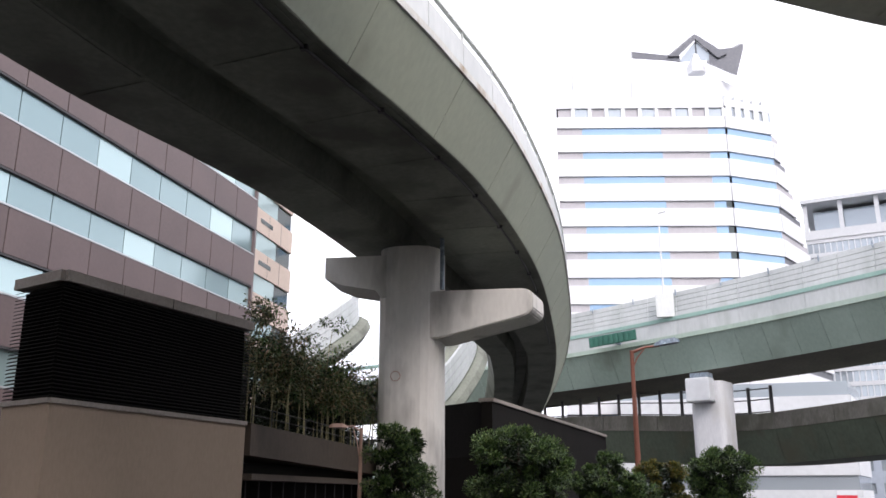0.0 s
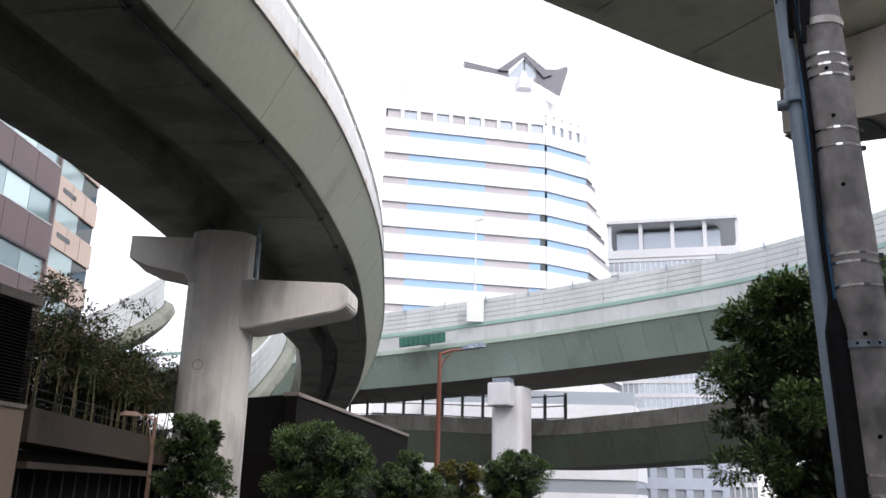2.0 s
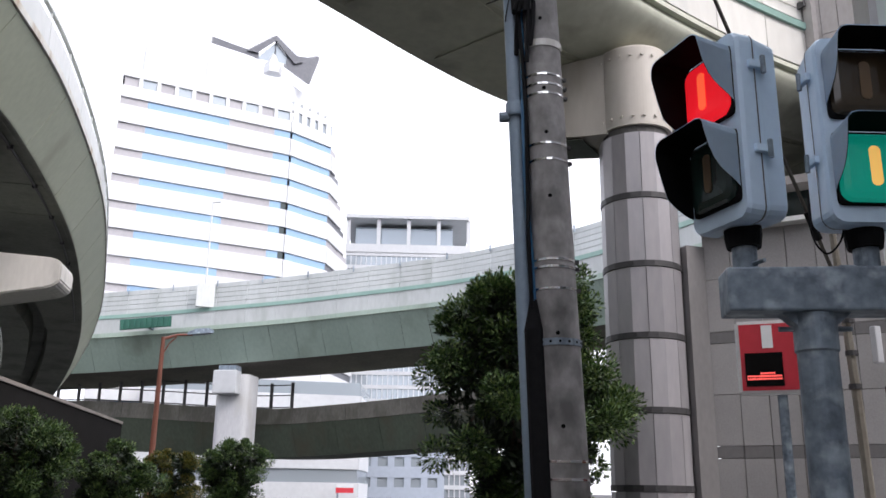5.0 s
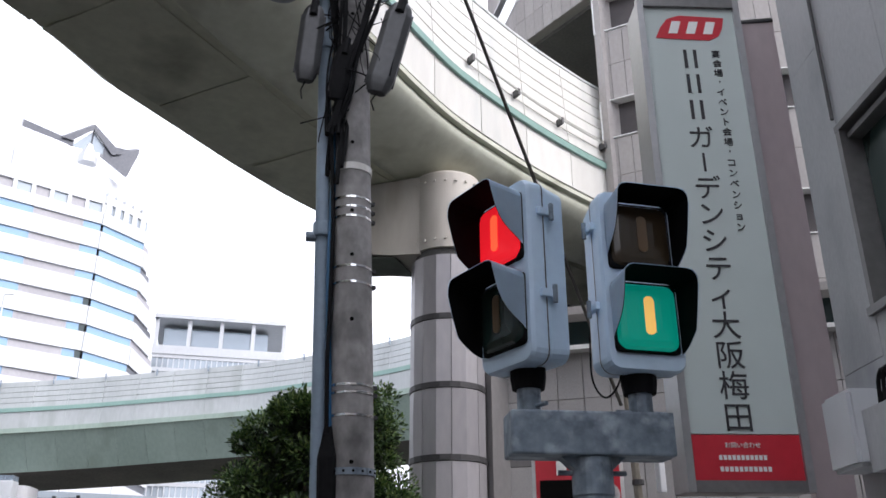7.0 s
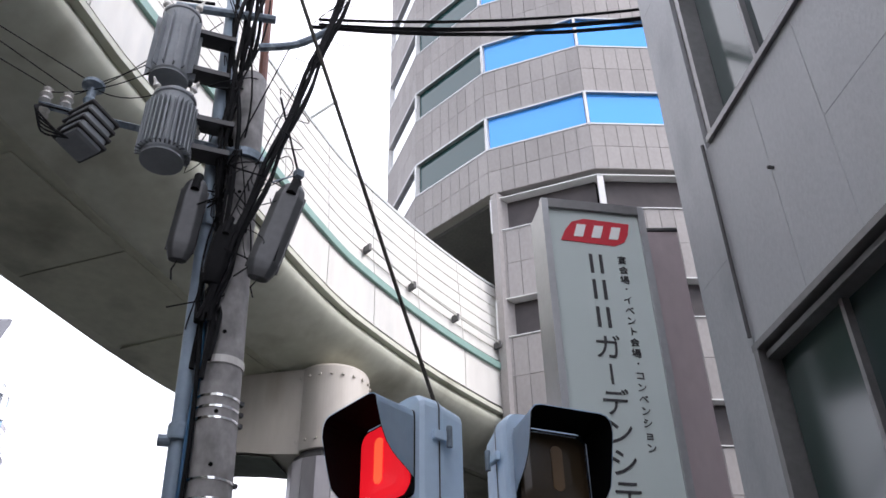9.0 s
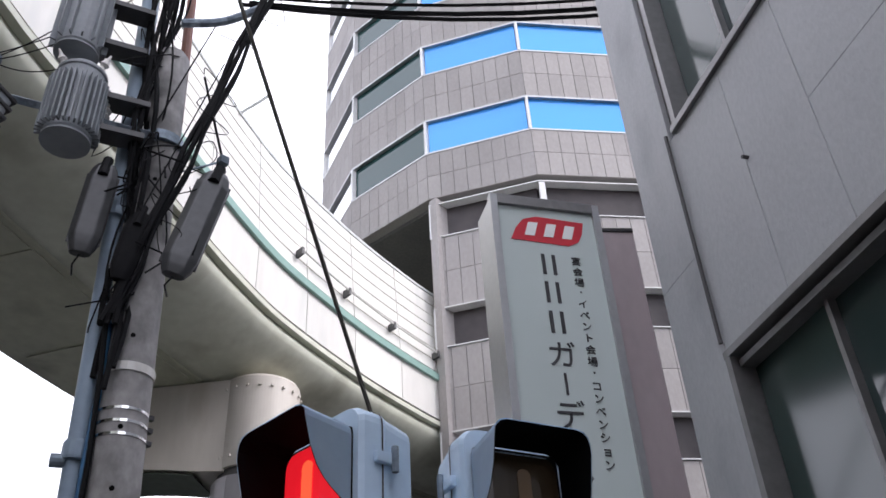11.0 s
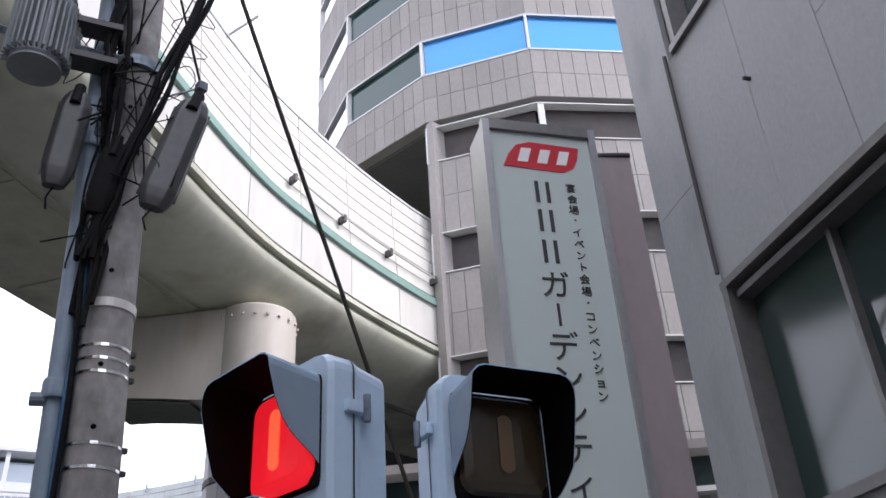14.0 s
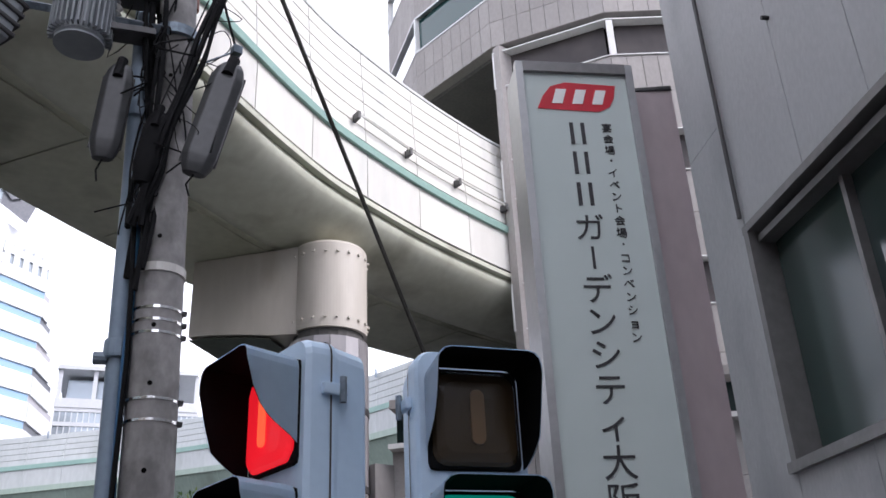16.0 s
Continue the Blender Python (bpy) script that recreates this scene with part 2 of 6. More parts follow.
M_YELLOWINK = mat("yellow_ink", (0.66, 0.4, 0.04), (0.6, 0.35, 0.03), 0.5, bump=0)
M_MAUVE = mat("mauve_box", (0.5, 0.42, 0.425), (0.43, 0.36, 0.365), 0.5, fine=10, coarse=0.6, bump=0.03, streak=0.6)
M_WALLPANEL = mat("blue_grey_panel", (0.43, 0.442, 0.455), (0.37, 0.38, 0.393), 0.55, fine=34, coarse=0.7, bump=0.16, streak=0.6, stain=(0.27, 0.28, 0.295), stain_at=0.63)
M_WINFRAME = mat("bronze_frame", (0.24, 0.235, 0.235), (0.18, 0.177, 0.178), 0.4, metal=0.5)
M_RUSTPAINT = mat("red_brown_paint", (0.3, 0.11, 0.07), (0.24, 0.085, 0.055), 0.5, fine=14, bump=0.05)
M_PINKPAINT = mat("pink_brown_paint", (0.42, 0.27, 0.21), (0.35, 0.22, 0.17), 0.5, fine=14, bump=0.05)
M_GREENSIGN = mat("dark_green_sign", (0.03, 0.14, 0.1), (0.02, 0.1, 0.075), 0.5)
M_BARK = mat("bark", (0.11, 0.085, 0.065), (0.07, 0.055, 0.042), 0.9, fine=20, bump=0.4)
M_BAMBOO = mat("bamboo_cane", (0.3, 0.27, 0.14), (0.2, 0.19, 0.09), 0.6)
M_BLDGREY = mat("far_grey_cladding", (0.6, 0.62, 0.64), (0.52, 0.54, 0.56), 0.6, fine=2, coarse=0.1, bump=0)
M_FARGLASS = glass("far_glass", (0.4, 0.45, 0.49), 0.1, 0.35)
M_FARBLUE = mat("far_blue_grey_cladding", (0.42, 0.47, 0.55), (0.36, 0.41, 0.48), 0.6, fine=2, coarse=0.1, bump=0)


def leaf_mat(name, cols):
    m, n, l, bs = shader(name)
    geo, ramp = n.new("ShaderNodeNewGeometry"), n.new("ShaderNodeValToRGB")
    el = ramp.color_ramp.elements
    el[0].color, el[1].color = (*cols[0], 1), (*cols[-1], 1)
    for i, c in enumerate(cols[1:-1]):
        e = el.new((i + 1) / (len(cols) - 1))
        e.color = (*c, 1)
    l.new(geo.outputs["Random Per Island"], ramp.inputs[0])
    l.new(ramp.outputs[0], bs.inputs["Base Color"])
    bs.inputs["Roughness"].default_value = 0.5
    return m


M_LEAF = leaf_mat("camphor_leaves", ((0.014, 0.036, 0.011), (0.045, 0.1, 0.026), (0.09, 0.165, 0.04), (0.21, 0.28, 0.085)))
# Near-black leaves that carry the shade of crown interiors and undergrowth.
M_LEAF_DK = leaf_mat("shaded_leaves", ((0.006, 0.013, 0.006), (0.014, 0.028, 0.011), (0.027, 0.047, 0.017)))
M_LEAF_YL = leaf_mat("yellowing_leaves", ((0.04, 0.07, 0.015), (0.11, 0.12, 0.02), (0.25, 0.18, 0.03)))
M_LEAF_BB = leaf_mat("bamboo_leaves", ((0.03, 0.045, 0.02), (0.07, 0.1, 0.035), (0.15, 0.17, 0.07), (0.32, 0.2, 0.11)))
M_RED_LIT = lit("red_lens_lit", (0.95, 0.015, 0.025), 0.36)
M_GREEN_LIT = lit("green_lens_lit", (0.0, 0.26, 0.18), 0.3)
M_AMBER_LIT = lit("amber_figure_lit", (0.85, 0.5, 0.12), 0.4)
M_FAINT = glass("faint_amber_mark", (0.16, 0.1, 0.05), 0.3)
M_ORANGE_LIT = lit("orange_figure_lit", (1.0, 0.12, 0.045), 0.5)
M_LENS_OFF = glass("unlit_lens", (0.05, 0.035, 0.02), 0.2)
M_LENS_OFF_GR = glass("unlit_green_lens", (0.015, 0.035, 0.03), 0.2)
M_LED = lit("led_red", (1.0, 0.12, 0.1), 0.9)


# ---- mesh helpers ----
def thing(name, label, category, at=(0, 0, 0), group="", kind=""):
    e = new(name)
    e.empty_display_size = 0.2
    e.matrix_basis = Matrix.Translation(at)
    return tagged(e, label, category, group, kind)


def meshed(bm, name, material, smooth=False):
    me = bpy.data.meshes.new(name)
    bm.normal_update()
    bm.to_mesh(me)
    bm.free()
    for mt in (material if isinstance(material, (list, tuple)) else (material,)):
        me.materials.append(mt)
    if smooth:
        for p in me.polygons:
            p.use_smooth = True
    return me


def part(name, bm, material, parent, label="", smooth=False, kind=""):
    """Links a bmesh, given in the world, as one mesh object under a thing or part."""
    me = bm if isinstance(bm, bpy.types.Mesh) else meshed(bm, name, material, smooth)
    ob = new(name, me)
    if parent is not None:
        ob.parent = parent
        w = Matrix.Identity(4)
        p = parent
        while p is not None:
            w = p.matrix_basis @ w if p.parent is None else p.parent.matrix_basis @ p.matrix_parent_inverse @ p.matrix_basis
            break
        ob.matrix_parent_inverse = w.inverted()
    return tagged(ob, label, kind=kind)


def solo(name, bm, material, label, category, kind="", group="", smooth=False):
    return tagged(new(name, meshed(bm, name, material, smooth)), label, category, group, kind)


def quad_strip(bm, rings, closed=True):
    vs = [[bm.verts.new(p) for p in r] for r in rings]
    n = len(rings[0])
    for a, b in zip(vs, vs[1:]):
        for i in range(n if closed else n - 1):
            j = (i + 1) % n
            bm.faces.new((a[i], a[j], b[j], b[i]))
    return vs


def loft(rings, caps=True, closed=True):
    bm = bmesh.new()
    vs = quad_strip(bm, rings, closed)
    if caps and closed:
        bm.faces.new(list(reversed(vs[0])))
        bm.faces.new(vs[-1])
    bmesh.ops.recalc_face_normals(bm, faces=bm.faces)
    return bm


def box(lo, hi, m=None, bevel=0.0, bm=None):
    bm2 = bmesh.new()
    r = bmesh.ops.create_cube(bm2, size=1)
    c = [(a + b) / 2 for a, b in zip(lo, hi)]
    s = [abs(b - a) for a, b in zip(lo, hi)]
    bmesh.ops.transform(bm2, matrix=Matrix.Translation(c) @ Matrix.Diagonal((*s, 1)), verts=bm2.verts)
    if bevel:
        bmesh.ops.bevel(bm2, geom=bm2.edges[:], offset=bevel, segments=2, profile=0.6, affect="EDGES")
    if m is not None:
        bmesh.ops.transform(bm2, matrix=m, verts=bm2.verts)
    if bm is None:
        return bm2
    return merge(bm, bm2)


def merge(bm, other):
    tmp = bpy.data.meshes.new("tmp")
    other.to_mesh(tmp)
    other.free()
    bm.from_mesh(tmp)
    bpy.data.meshes.remove(tmp)
    return bm


def frame_of(a, b):
    z = (Vector(b) - Vector(a)).normalized()
    x = z.cross(Vector((0, 0, 1)) if abs(z.z) < 0.95 else Vector((1, 0, 0))).normalized()
    return x, z.cross(x)


def tube(points, radius, seg=8, caps=True):
    """A round bar along points; radius may be one number or one a point."""
    pts = [Vector(p) for p in points]
    rs = radius if isinstance(radius, (list, tuple)) else [radius] * len(pts)
    rings, x = [], None
    for i, p in enumerate(pts):
        z = (pts[min(i + 1, len(pts) - 1)] - pts[max(i - 1, 0)]).normalized()
        if x is None:
            x, _ = frame_of((0, 0, 0), z)
        x = (x - z * x.dot(z)).normalized()
        y = z.cross(x)
        rings.append([p + (x * math.cos(2 * math.pi * k / seg) + y * math.sin(2 * math.pi * k / seg)) * rs[i] for k in range(seg)])
    return loft(rings, caps)


def lathe(profile, at, axis=(0, 0, 1), seg=24):
    """A turned form: profile rows of radius, height along the axis from at."""
    z = Vector(axis).normalized()
    x, y = frame_of((0, 0, 0), z)
    return loft([[Vector(at) + z * h + (x * math.cos(2 * math.pi * k / seg) + y * math.sin(2 * math.pi * k / seg)) * r for k in range(seg)] for r, h in profile])


def prism(outline, z0, z1):
    return loft([[(x, y, z0) for x, y in outline], [(x, y, z1) for x, y in outline]])


def smooth_line(pts, n):
    """A Catmull-Rom line through points, n steps a span."""
    P = [Vector(p) for p in pts]
    P = [2 * P[0] - P[1]] + P + [2 * P[-1] - P[-2]]
    out = []
    for i in range(1, len(P) - 2):
        a, b, c, d = P[i - 1], P[i], P[i + 1], P[i + 2]
        for k in range(n):
            t = k / n
            out.append(0.5 * (2 * b + (c - a) * t + (2 * a - 5 * b + 4 * c - d) * t * t + (3 * b - a - 3 * c + d) * t ** 3))
    out.append(P[-2])
    return out


def sag(a, b, drop, n=10):
    a, b = Vector(a), Vector(b)
    return [a.lerp(b, i / n) - Vector((0, 0, drop * 4 * (i / n) * (1 - i / n))) for i in range(n + 1)]


def along(line, step):
    """Points at even steps on a line."""
    out, left = [line[0]], step
    for a, b in zip(line, line[1:]):
        d = (b - a).length
        pos = 0.0
        while d - pos >= left:
            pos += left
            out.append(a.lerp(b, pos / d))
            left = step
        left -= d - pos
    return out


def sweep(line, section, across=None, caps=True, closed=True):
    """Carries a section of (offset to the left of the line, height) along a line in plan."""
    rings = []
    for i, p in enumerate(line):
        d = line[min(i + 1, len(line) - 1)] - line[max(i - 1, 0)]
        d.z = 0
        d.normalize()
        left = Vector((-d.y, d.x, 0))
        k = across[i] if across else 1.0
        rings.append([p + left * (o * k if o > 0 else o) + Vector((0, 0, h)) for o, h in section])
    return loft(rings, caps, closed)

# ---- ground ----
g = bmesh.new()
bmesh.ops.create_grid(g, x_segments=40, y_segments=40, size=1500)
solo("ground", g, M_ASPHALT, "dark grey asphalt street ground reaching the horizon", "ground", kind="structure")
pv = prism([(3.2, 1.2), (9.5, 1.2), (9.5, 9.0), (1.2, 9.0), (1.2, 4.5)], 0.004, 0.15)
solo("pavement", pv, M_PAVING, "grey paved pavement with a raised kerb at the corner", "pavement", kind="structure")

# ---- overhead ramp that enters the round tower ----
R_OUT = smooth_line([(-9, -0.4, 0), (-4.2, 3.6, 0), (0.9, 7.3, 0), (1.85, 7.97, 0), (3.1, 8.7, 0), (4.4, 9.45, 0), (5.3, 9.98, 0), (6.1, 10.43, 0), (7.3, 11.02, 0), (8.9, 11.58, 0), (10.06, 11.92, 0), (11.25, 12.2, 0), (12.6, 12.45, 0), (15, 12.7, 0), (20, 12.9, 0)], 10)
ramp_r = thing("elevated_ramp", "olive steel curved ramp with white barriers entering a building", "ramp", (8.0, 12.3, 8.95))
sec = [(1.5, 8.95), (3.2, 8.95), (3.85, 9.02), (4.2, 9.3), (4.4, 9.65), (4.4, 9.83), (0.05, 9.83), (0.05, 9.65)]
narrow = [1.0 - 0.1 * min(1.0, max(0.0, (3.4 - p.x) / 2.0)) for p in R_OUT]
part("girder", sweep(R_OUT, sec, narrow), M_SOFFIT_R, ramp_r)
rounding = [(1.55 - 1.55 * math.cos(a), 9.65 - 0.69 * math.sin(a)) for a in [k * math.pi / 20 for k in range(11)]]
# The paler tone paints the light that the curved edge catches.
part("rounded_edge", sweep(R_OUT, [(0.06, 9.65)] + rounding[1:] + [(1.55, 9.0), (0.3, 9.65)]), M_ROUND, ramp_r, "smooth rounded edge of the girder", smooth=True)
part("gutter_lip", sweep(R_OUT, [(-0.07, 9.65), (0.06, 9.65), (0.06, 9.75), (-0.07, 9.75)]), M_ROUND, ramp_r)
part("shadow_joint", sweep(R_OUT, [(0.0, 9.75), (0.1, 9.75), (0.1, 9.83), (0.0, 9.83)]), M_DARK, ramp_r)
part("green_strip", sweep(R_OUT, [(-0.1, 10.72), (0.1, 10.72), (0.1, 10.95), (0.0, 10.97), (-0.1, 10.87)]), M_STRIP, ramp_r)
part("barrier_coping", sweep(R_OUT, [(0.12, 13.1), (0.3, 13.1), (0.3, 13.16), (0.12, 13.16)]), M_PANEL, ramp_r)
part("far_barrier", sweep(R_OUT, [(4.15, 9.83), (4.4, 9.83), (4.3, 12.6), (4.2, 12.6)]), M_PANEL, ramp_r)


def run_pieces(line, step, sec_of, name, material, parent, a=0, b=10**6, gap=0.012):
    """Pieces of one section laid end to end along a line."""
    pts = along(line, 0.1)
    n = int(step / 0.1)
    for i in range(a, min(b, (len(pts) - 1) // n)):
        seg = [pts[i * n + round(n * k / 4)].copy() for k in range(5)]
        d0, d1 = (seg[1] - seg[0]).normalized() * gap, (seg[-1] - seg[-2]).normalized() * gap
        seg[0] += d0
        seg[-1] -= d1
        part(name, sweep(seg, sec_of), material, parent)


run_pieces(R_OUT, 1.6, [(-0.03, 9.83), (0.08, 9.83), (0.08, 10.72), (-0.03, 10.72)], "fascia_panel", M_PANEL_R, ramp_r, 3)
ribs = [(0.1, 10.97)]
for k in range(7):
    z = 10.97 + k * 0.304
    x = 0.0 + k * 0.02
    ribs += [(x, z + 0.02), (x + 0.016, z + 0.284), (x + 0.055, z + 0.289), (x + 0.055, z + 0.304)]
ribs = [(0.22, 10.97)] + ribs[1:] + [(0.26, 13.1)]
run_pieces(R_OUT, 1.6, ribs, "barrier_panel", M_PANEL_R, ramp_r, 3)
run_pieces(R_OUT, 2.4, [(1.6, 8.925), (3.5, 8.925), (3.5, 8.94), (1.6, 8.94)], "soffit_plate", M_SOFFIT_R, ramp_r, 2, gap=0.02)
rail = [p + Vector((0, 0, 0)) for p in along(R_OUT, 0.4)]
lo = [p for p in rail if 7.6 < p.x < 15]


def off(p, line, o, z):
    i = min(range(len(line)), key=lambda k: (line[k] - p).length)
    d = (line[min(i + 1, len(line) - 1)] - line[max(i - 1, 0)]).normalized()
    return p + Vector((-d.y, d.x, 0)) * o + Vector((0, 0, z))


part("handrail", tube([off(p, R_OUT, -0.14, 11.35) for p in lo], 0.022, 6), M_PANEL_R, ramp_r)
for p in lo[::4]:
    a = off(p, R_OUT, -0.14, 11.35)
    part("rail_bracket", box(a + Vector((-0.03, -0.04, -0.12)), a + Vector((0.03, 0.16, 0.04)), None, 0.01), M_CLADBAND, ramp_r)
part("spout", tube([off(rail[46], R_OUT, 0.1, 13.1), off(rail[46], R_OUT, -0.45, 13.35)], 0.03, 6), M_PANEL, ramp_r)

# pier of that ramp: cream steel head on a clad round shaft
pier_r = thing("ramp_pier", "grey clad round ramp pier with a cream steel crosshead", "pier", (7.8, 12.08, 0))
PX, PY = 7.8, 12.08
part("head", lathe([(0.66, 7.35), (0.66, 8.88), (0.63, 8.93)], (PX, PY, 0), seg=80), M_PIERPAINT, pier_r, "cream painted steel head with bolts", smooth=False)
dv = Vector((-0.62, 0.78, 0))
nv = Vector((0.78, 0.62, 0))
c0 = Vector((PX, PY, 0))
beam = [[c0 + dv * s + nv * w + Vector((0, 0, z)) for w, z in ((-0.55, zb), (0.55, zb), (0.55, 9.15), (-0.55, 8.9))] for s, zb in ((0.35, 7.3), (0.8, 7.34), (1.35, 7.42), (1.9, 7.48), (2.35, 7.5))]
part("crosshead", loft(beam), M_PIERPAINT, pier_r, "cream painted steel crosshead beam")
part("beam_underplate", loft([[c0 + dv * s + nv * w + Vector((0, 0, z)) for w, z in ((-0.52, zb - 0.02), (0.52, zb - 0.02), (0.52, zb), (-0.52, zb))] for s, zb in ((0.85, 7.3), (1.35, 7.38), (1.9, 7.44), (2.35, 7.46))]), M_GIRDER_OLD, pier_r)
part("shaft_core", lathe([(0.6, 0.0), (0.6, 7.35)], (PX, PY, 0), seg=24), M_JOINT, pier_r)
bolt = meshed(lathe([(0.03, 0), (0.03, 0.04)], (0, 0, 0), seg=6), "bolt", M_PIERPAINT)
for k in range(20):
    for z in (7.52, 8.72):
        a = 2 * math.pi * k / 20
        ob = new("bolt", bolt)
        ob.parent = pier_r
        ob.matrix_basis = Matrix.Translation((0.66 * math.cos(a), 0.66 * math.sin(a), z)) @ Vector((math.cos(a), math.sin(a), 0)).to_track_quat("Z", "Y").to_matrix().to_4x4()
NS = 8
for row in range(6):
    z0, z1 = 7.3 - (row + 1) * 1.24, 7.3 - row * 1.24 - 0.11
    for k in range(NS):
        a0, a1 = 2 * math.pi * (k + 0.012) / NS + 0.3, 2 * math.pi * (k + 0.988) / NS + 0.3
        ring = [(PX + r * math.cos(a), PY + r * math.sin(a)) for r, aa in ((0.68, (a0, (a0 + a1) / 2, a1)), (0.62, (a1, (a0 + a1) / 2, a0))) for a in aa]
        part("cladding_panel", prism(ring, max(z0, 0.1), z1), M_CLAD, pier_r)
    part("joint_band", lathe([(0.64, z0 - 0.1), (0.692, z0 - 0.1), (0.692, z0), (0.64, z0)], (PX, PY, 0), seg=24), M_CLADBAND, pier_r)

# ---- round office tower that the ramp enters ----
GC, GR, NF, GA = Vector((18.9, 14.3, 0)), 6.75, 15, 196.5
FLOOR, Z0 = 2.95, 17.35


def gv(k, r=GR):
    a = radians(GA + 24 * k)
    return Vector((GC.x + r * math.cos(a), GC.y + r * math.sin(a), 0))


gate = thing("round_tower", "grey tiled round office tower pierced by a road", "office tower", (GC.x, GC.y, 0))
part("core", prism([(gv(k, GR - 0.35).x, gv(k, GR - 0.35).y) for k in range(NF)], 15.75, Z0 + FLOOR * 12), M_DARK, gate)


def facet(k, z0, z1, r0, r1, material, name, parent, u0=0.0, u1=1.0):
    """A slab on facet k between two heights and radii, from u0 to u1 of its width."""
    def P(r, u):
        return gv(k, r).lerp(gv(k + 1, r), u)
    a, b, c, d = P(r1, u0), P(r1, u1), P(r0, u1), P(r0, u0)
    return part(name, prism([(p.x, p.y) for p in (a, b, c, d)], z0, z1), material, parent)


SEEN = range(-5, 6)
for k in range(-7, 8):
    for f in range(-1, 12):
        zb = Z0 + f * FLOOR
        if f >= 0:
            # Pale mirror glass on the outer facets puts a sky reflection into their colour.
            glassy = M_BLUEGLASS if k in (0, 1, 2) else (M_DARKGLASS if k == -1 else M_PALEGLASS)
            if k == -1:
                facet(k, zb, zb + 1.12, GR - 0.3, GR - 0.1, M_GATEDARK, "pane", gate, 0.02, 0.98)
            else:
                facet(k, zb, zb + 1.12, GR - 0.3, GR - 0.08, glassy, "pane", gate, 0.02, 0.98)
            facet(k, zb - 0.05, zb, GR - 0.3, GR + 0.015, M_ALU, "window_sill", gate, 0.0, 1.0)
            facet(k, zb + 1.12, zb + 1.18, GR - 0.3, GR + 0.015, M_ALU, "window_head", gate, 0.0, 1.0)
            if k in SEEN:
                facet(k, zb, zb + 1.12, GR - 0.3, GR + 0.02, M_WFRAME, "mullion", gate, 0.0, 0.014)
                facet(k, zb, zb + 1.12, GR - 0.3, GR + 0.02, M_WFRAME, "mullion", gate, 0.986, 1.0)
        lo_z = zb + 1.18 if f >= 0 else Z0 - 1.55
        if k in (-2, -1, 0, 1) and f < 5:
            facet(k, lo_z, Z0 + (f + 1) * FLOOR - 0.05, GR - 0.3, GR - 0.03, M_GJOINT, "spandrel", gate)
            nt = 8
            hh = (Z0 + (f + 1) * FLOOR - 0.05 - lo_z) / 2
            for i in range(nt):
                for j in range(2):
                    facet(k, lo_z + j * hh + 0.006, lo_z + (j + 1) * hh - 0.006, GR - 0.05, GR, M_GTILE, "tile", gate, (i + 0.02) / nt, (i + 0.98) / nt)
        else:
            facet(k, lo_z, Z0 + (f + 1) * FLOOR - 0.05, GR - 0.3, GR, M_GTILE, "spandrel", gate, 0.004, 0.996)
# lower storeys beside the road opening
base_ring = [(gv(k, GR - 0.3).x, gv(k, GR - 0.3).y) for k in range(0, 7)] + [(17.5, 12.2), (13.2, 12.2)]
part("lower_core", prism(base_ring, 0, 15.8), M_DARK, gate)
part("tunnel_lintel", prism([(gv(k, GR - 0.3).x, gv(k, GR - 0.3).y) for k in range(-4, 1)] + [(19, 12.3), (19, 20)], 15.7, 15.8), M_JOINT, gate)
# Added black wall across the road: the tunnel's darkness as a colour.
part("tunnel_shade_wall", box((17.5, 11.5, 0), (17.8, 20, 15.7)), M_DARK, gate)
part("opening_reveal", box((gv(0).x, gv(0).y - 0.25, 0), (gv(0).x + 0.5, gv(0).y - 0.02, 15.72)), M_GTILE, gate)
LF = 3.05
for k in (0, 1, 2):
    for f in range(0, 8):
        zb = 15.6 - f * LF
        if zb < 1:
            break
        w0, w1 = zb - 1.02, zb - 0.05
        facet(k, w0, w1, GR - 0.5, GR - 0.22, M_BLUEGLASS if k >= 1 and f > 3 else M_BROWNGLASS, "pane", gate, 0.07, 0.98)
        facet(k, w0, w1, GR - 0.3, GR + 0.02, M_WFRAME, "window_post", gate, 0.0, 0.055)
        facet(k, w1 + 0.015, w1 + 0.045, GR - 0.3, GR + 0.03, M_WFRAME, "window_head", gate)
        facet(k, w0 - 0.04, w0 - 0.012, GR - 0.3, GR + 0.03, M_WFRAME, "window_sill", gate)
        lo_z, hi_z = max(zb - LF + 0.0, 0), w0 - 0.05
        facet(k, lo_z, hi_z, GR - 0.3, GR - 0.03, M_GJOINT, "spandrel", gate)
        hh = (hi_z - lo_z) / 2
        for i in range(8):
            for j in range(2):
                facet(k, lo_z + j * hh + 0.006, lo_z + (j + 1) * hh - 0.006, GR - 0.05, GR, M_GTILE, "tile", gate, (i + 0.02) / 8, (i + 0.98) / 8)

# ---- near curved ramp with its pier ----
L_OUT = smooth_line([(-8.8, -14, 9.4), (-7.2, 2, 9.2), (-5.75, 11.6, 9.0), (-4.55, 16.5, 9.0), (-3.5, 21.4, 9.0), (-2.7, 29.5, 9.0), (-2.55, 38, 8.9), (-2.75, 48, 8.4), (-3.7, 58, 7.5), (-5.6, 69, 6.2), (-8.5, 78, 4.9)], 10)
ramp_l = thing("elevated_ramp", "grey-green steel curved ramp with a pale parapet overhead", "ramp", (-6, 20, 9))
seg_l = [(0.0, 0.0), (2.5, 0.0), (2.7, 0.75), (3.7, 0.75), (3.9, 0.0), (5.9, 0.0), (6.5, 1.0), (6.5, 1.6), (-0.8, 1.6), (-0.8, 1.45)]
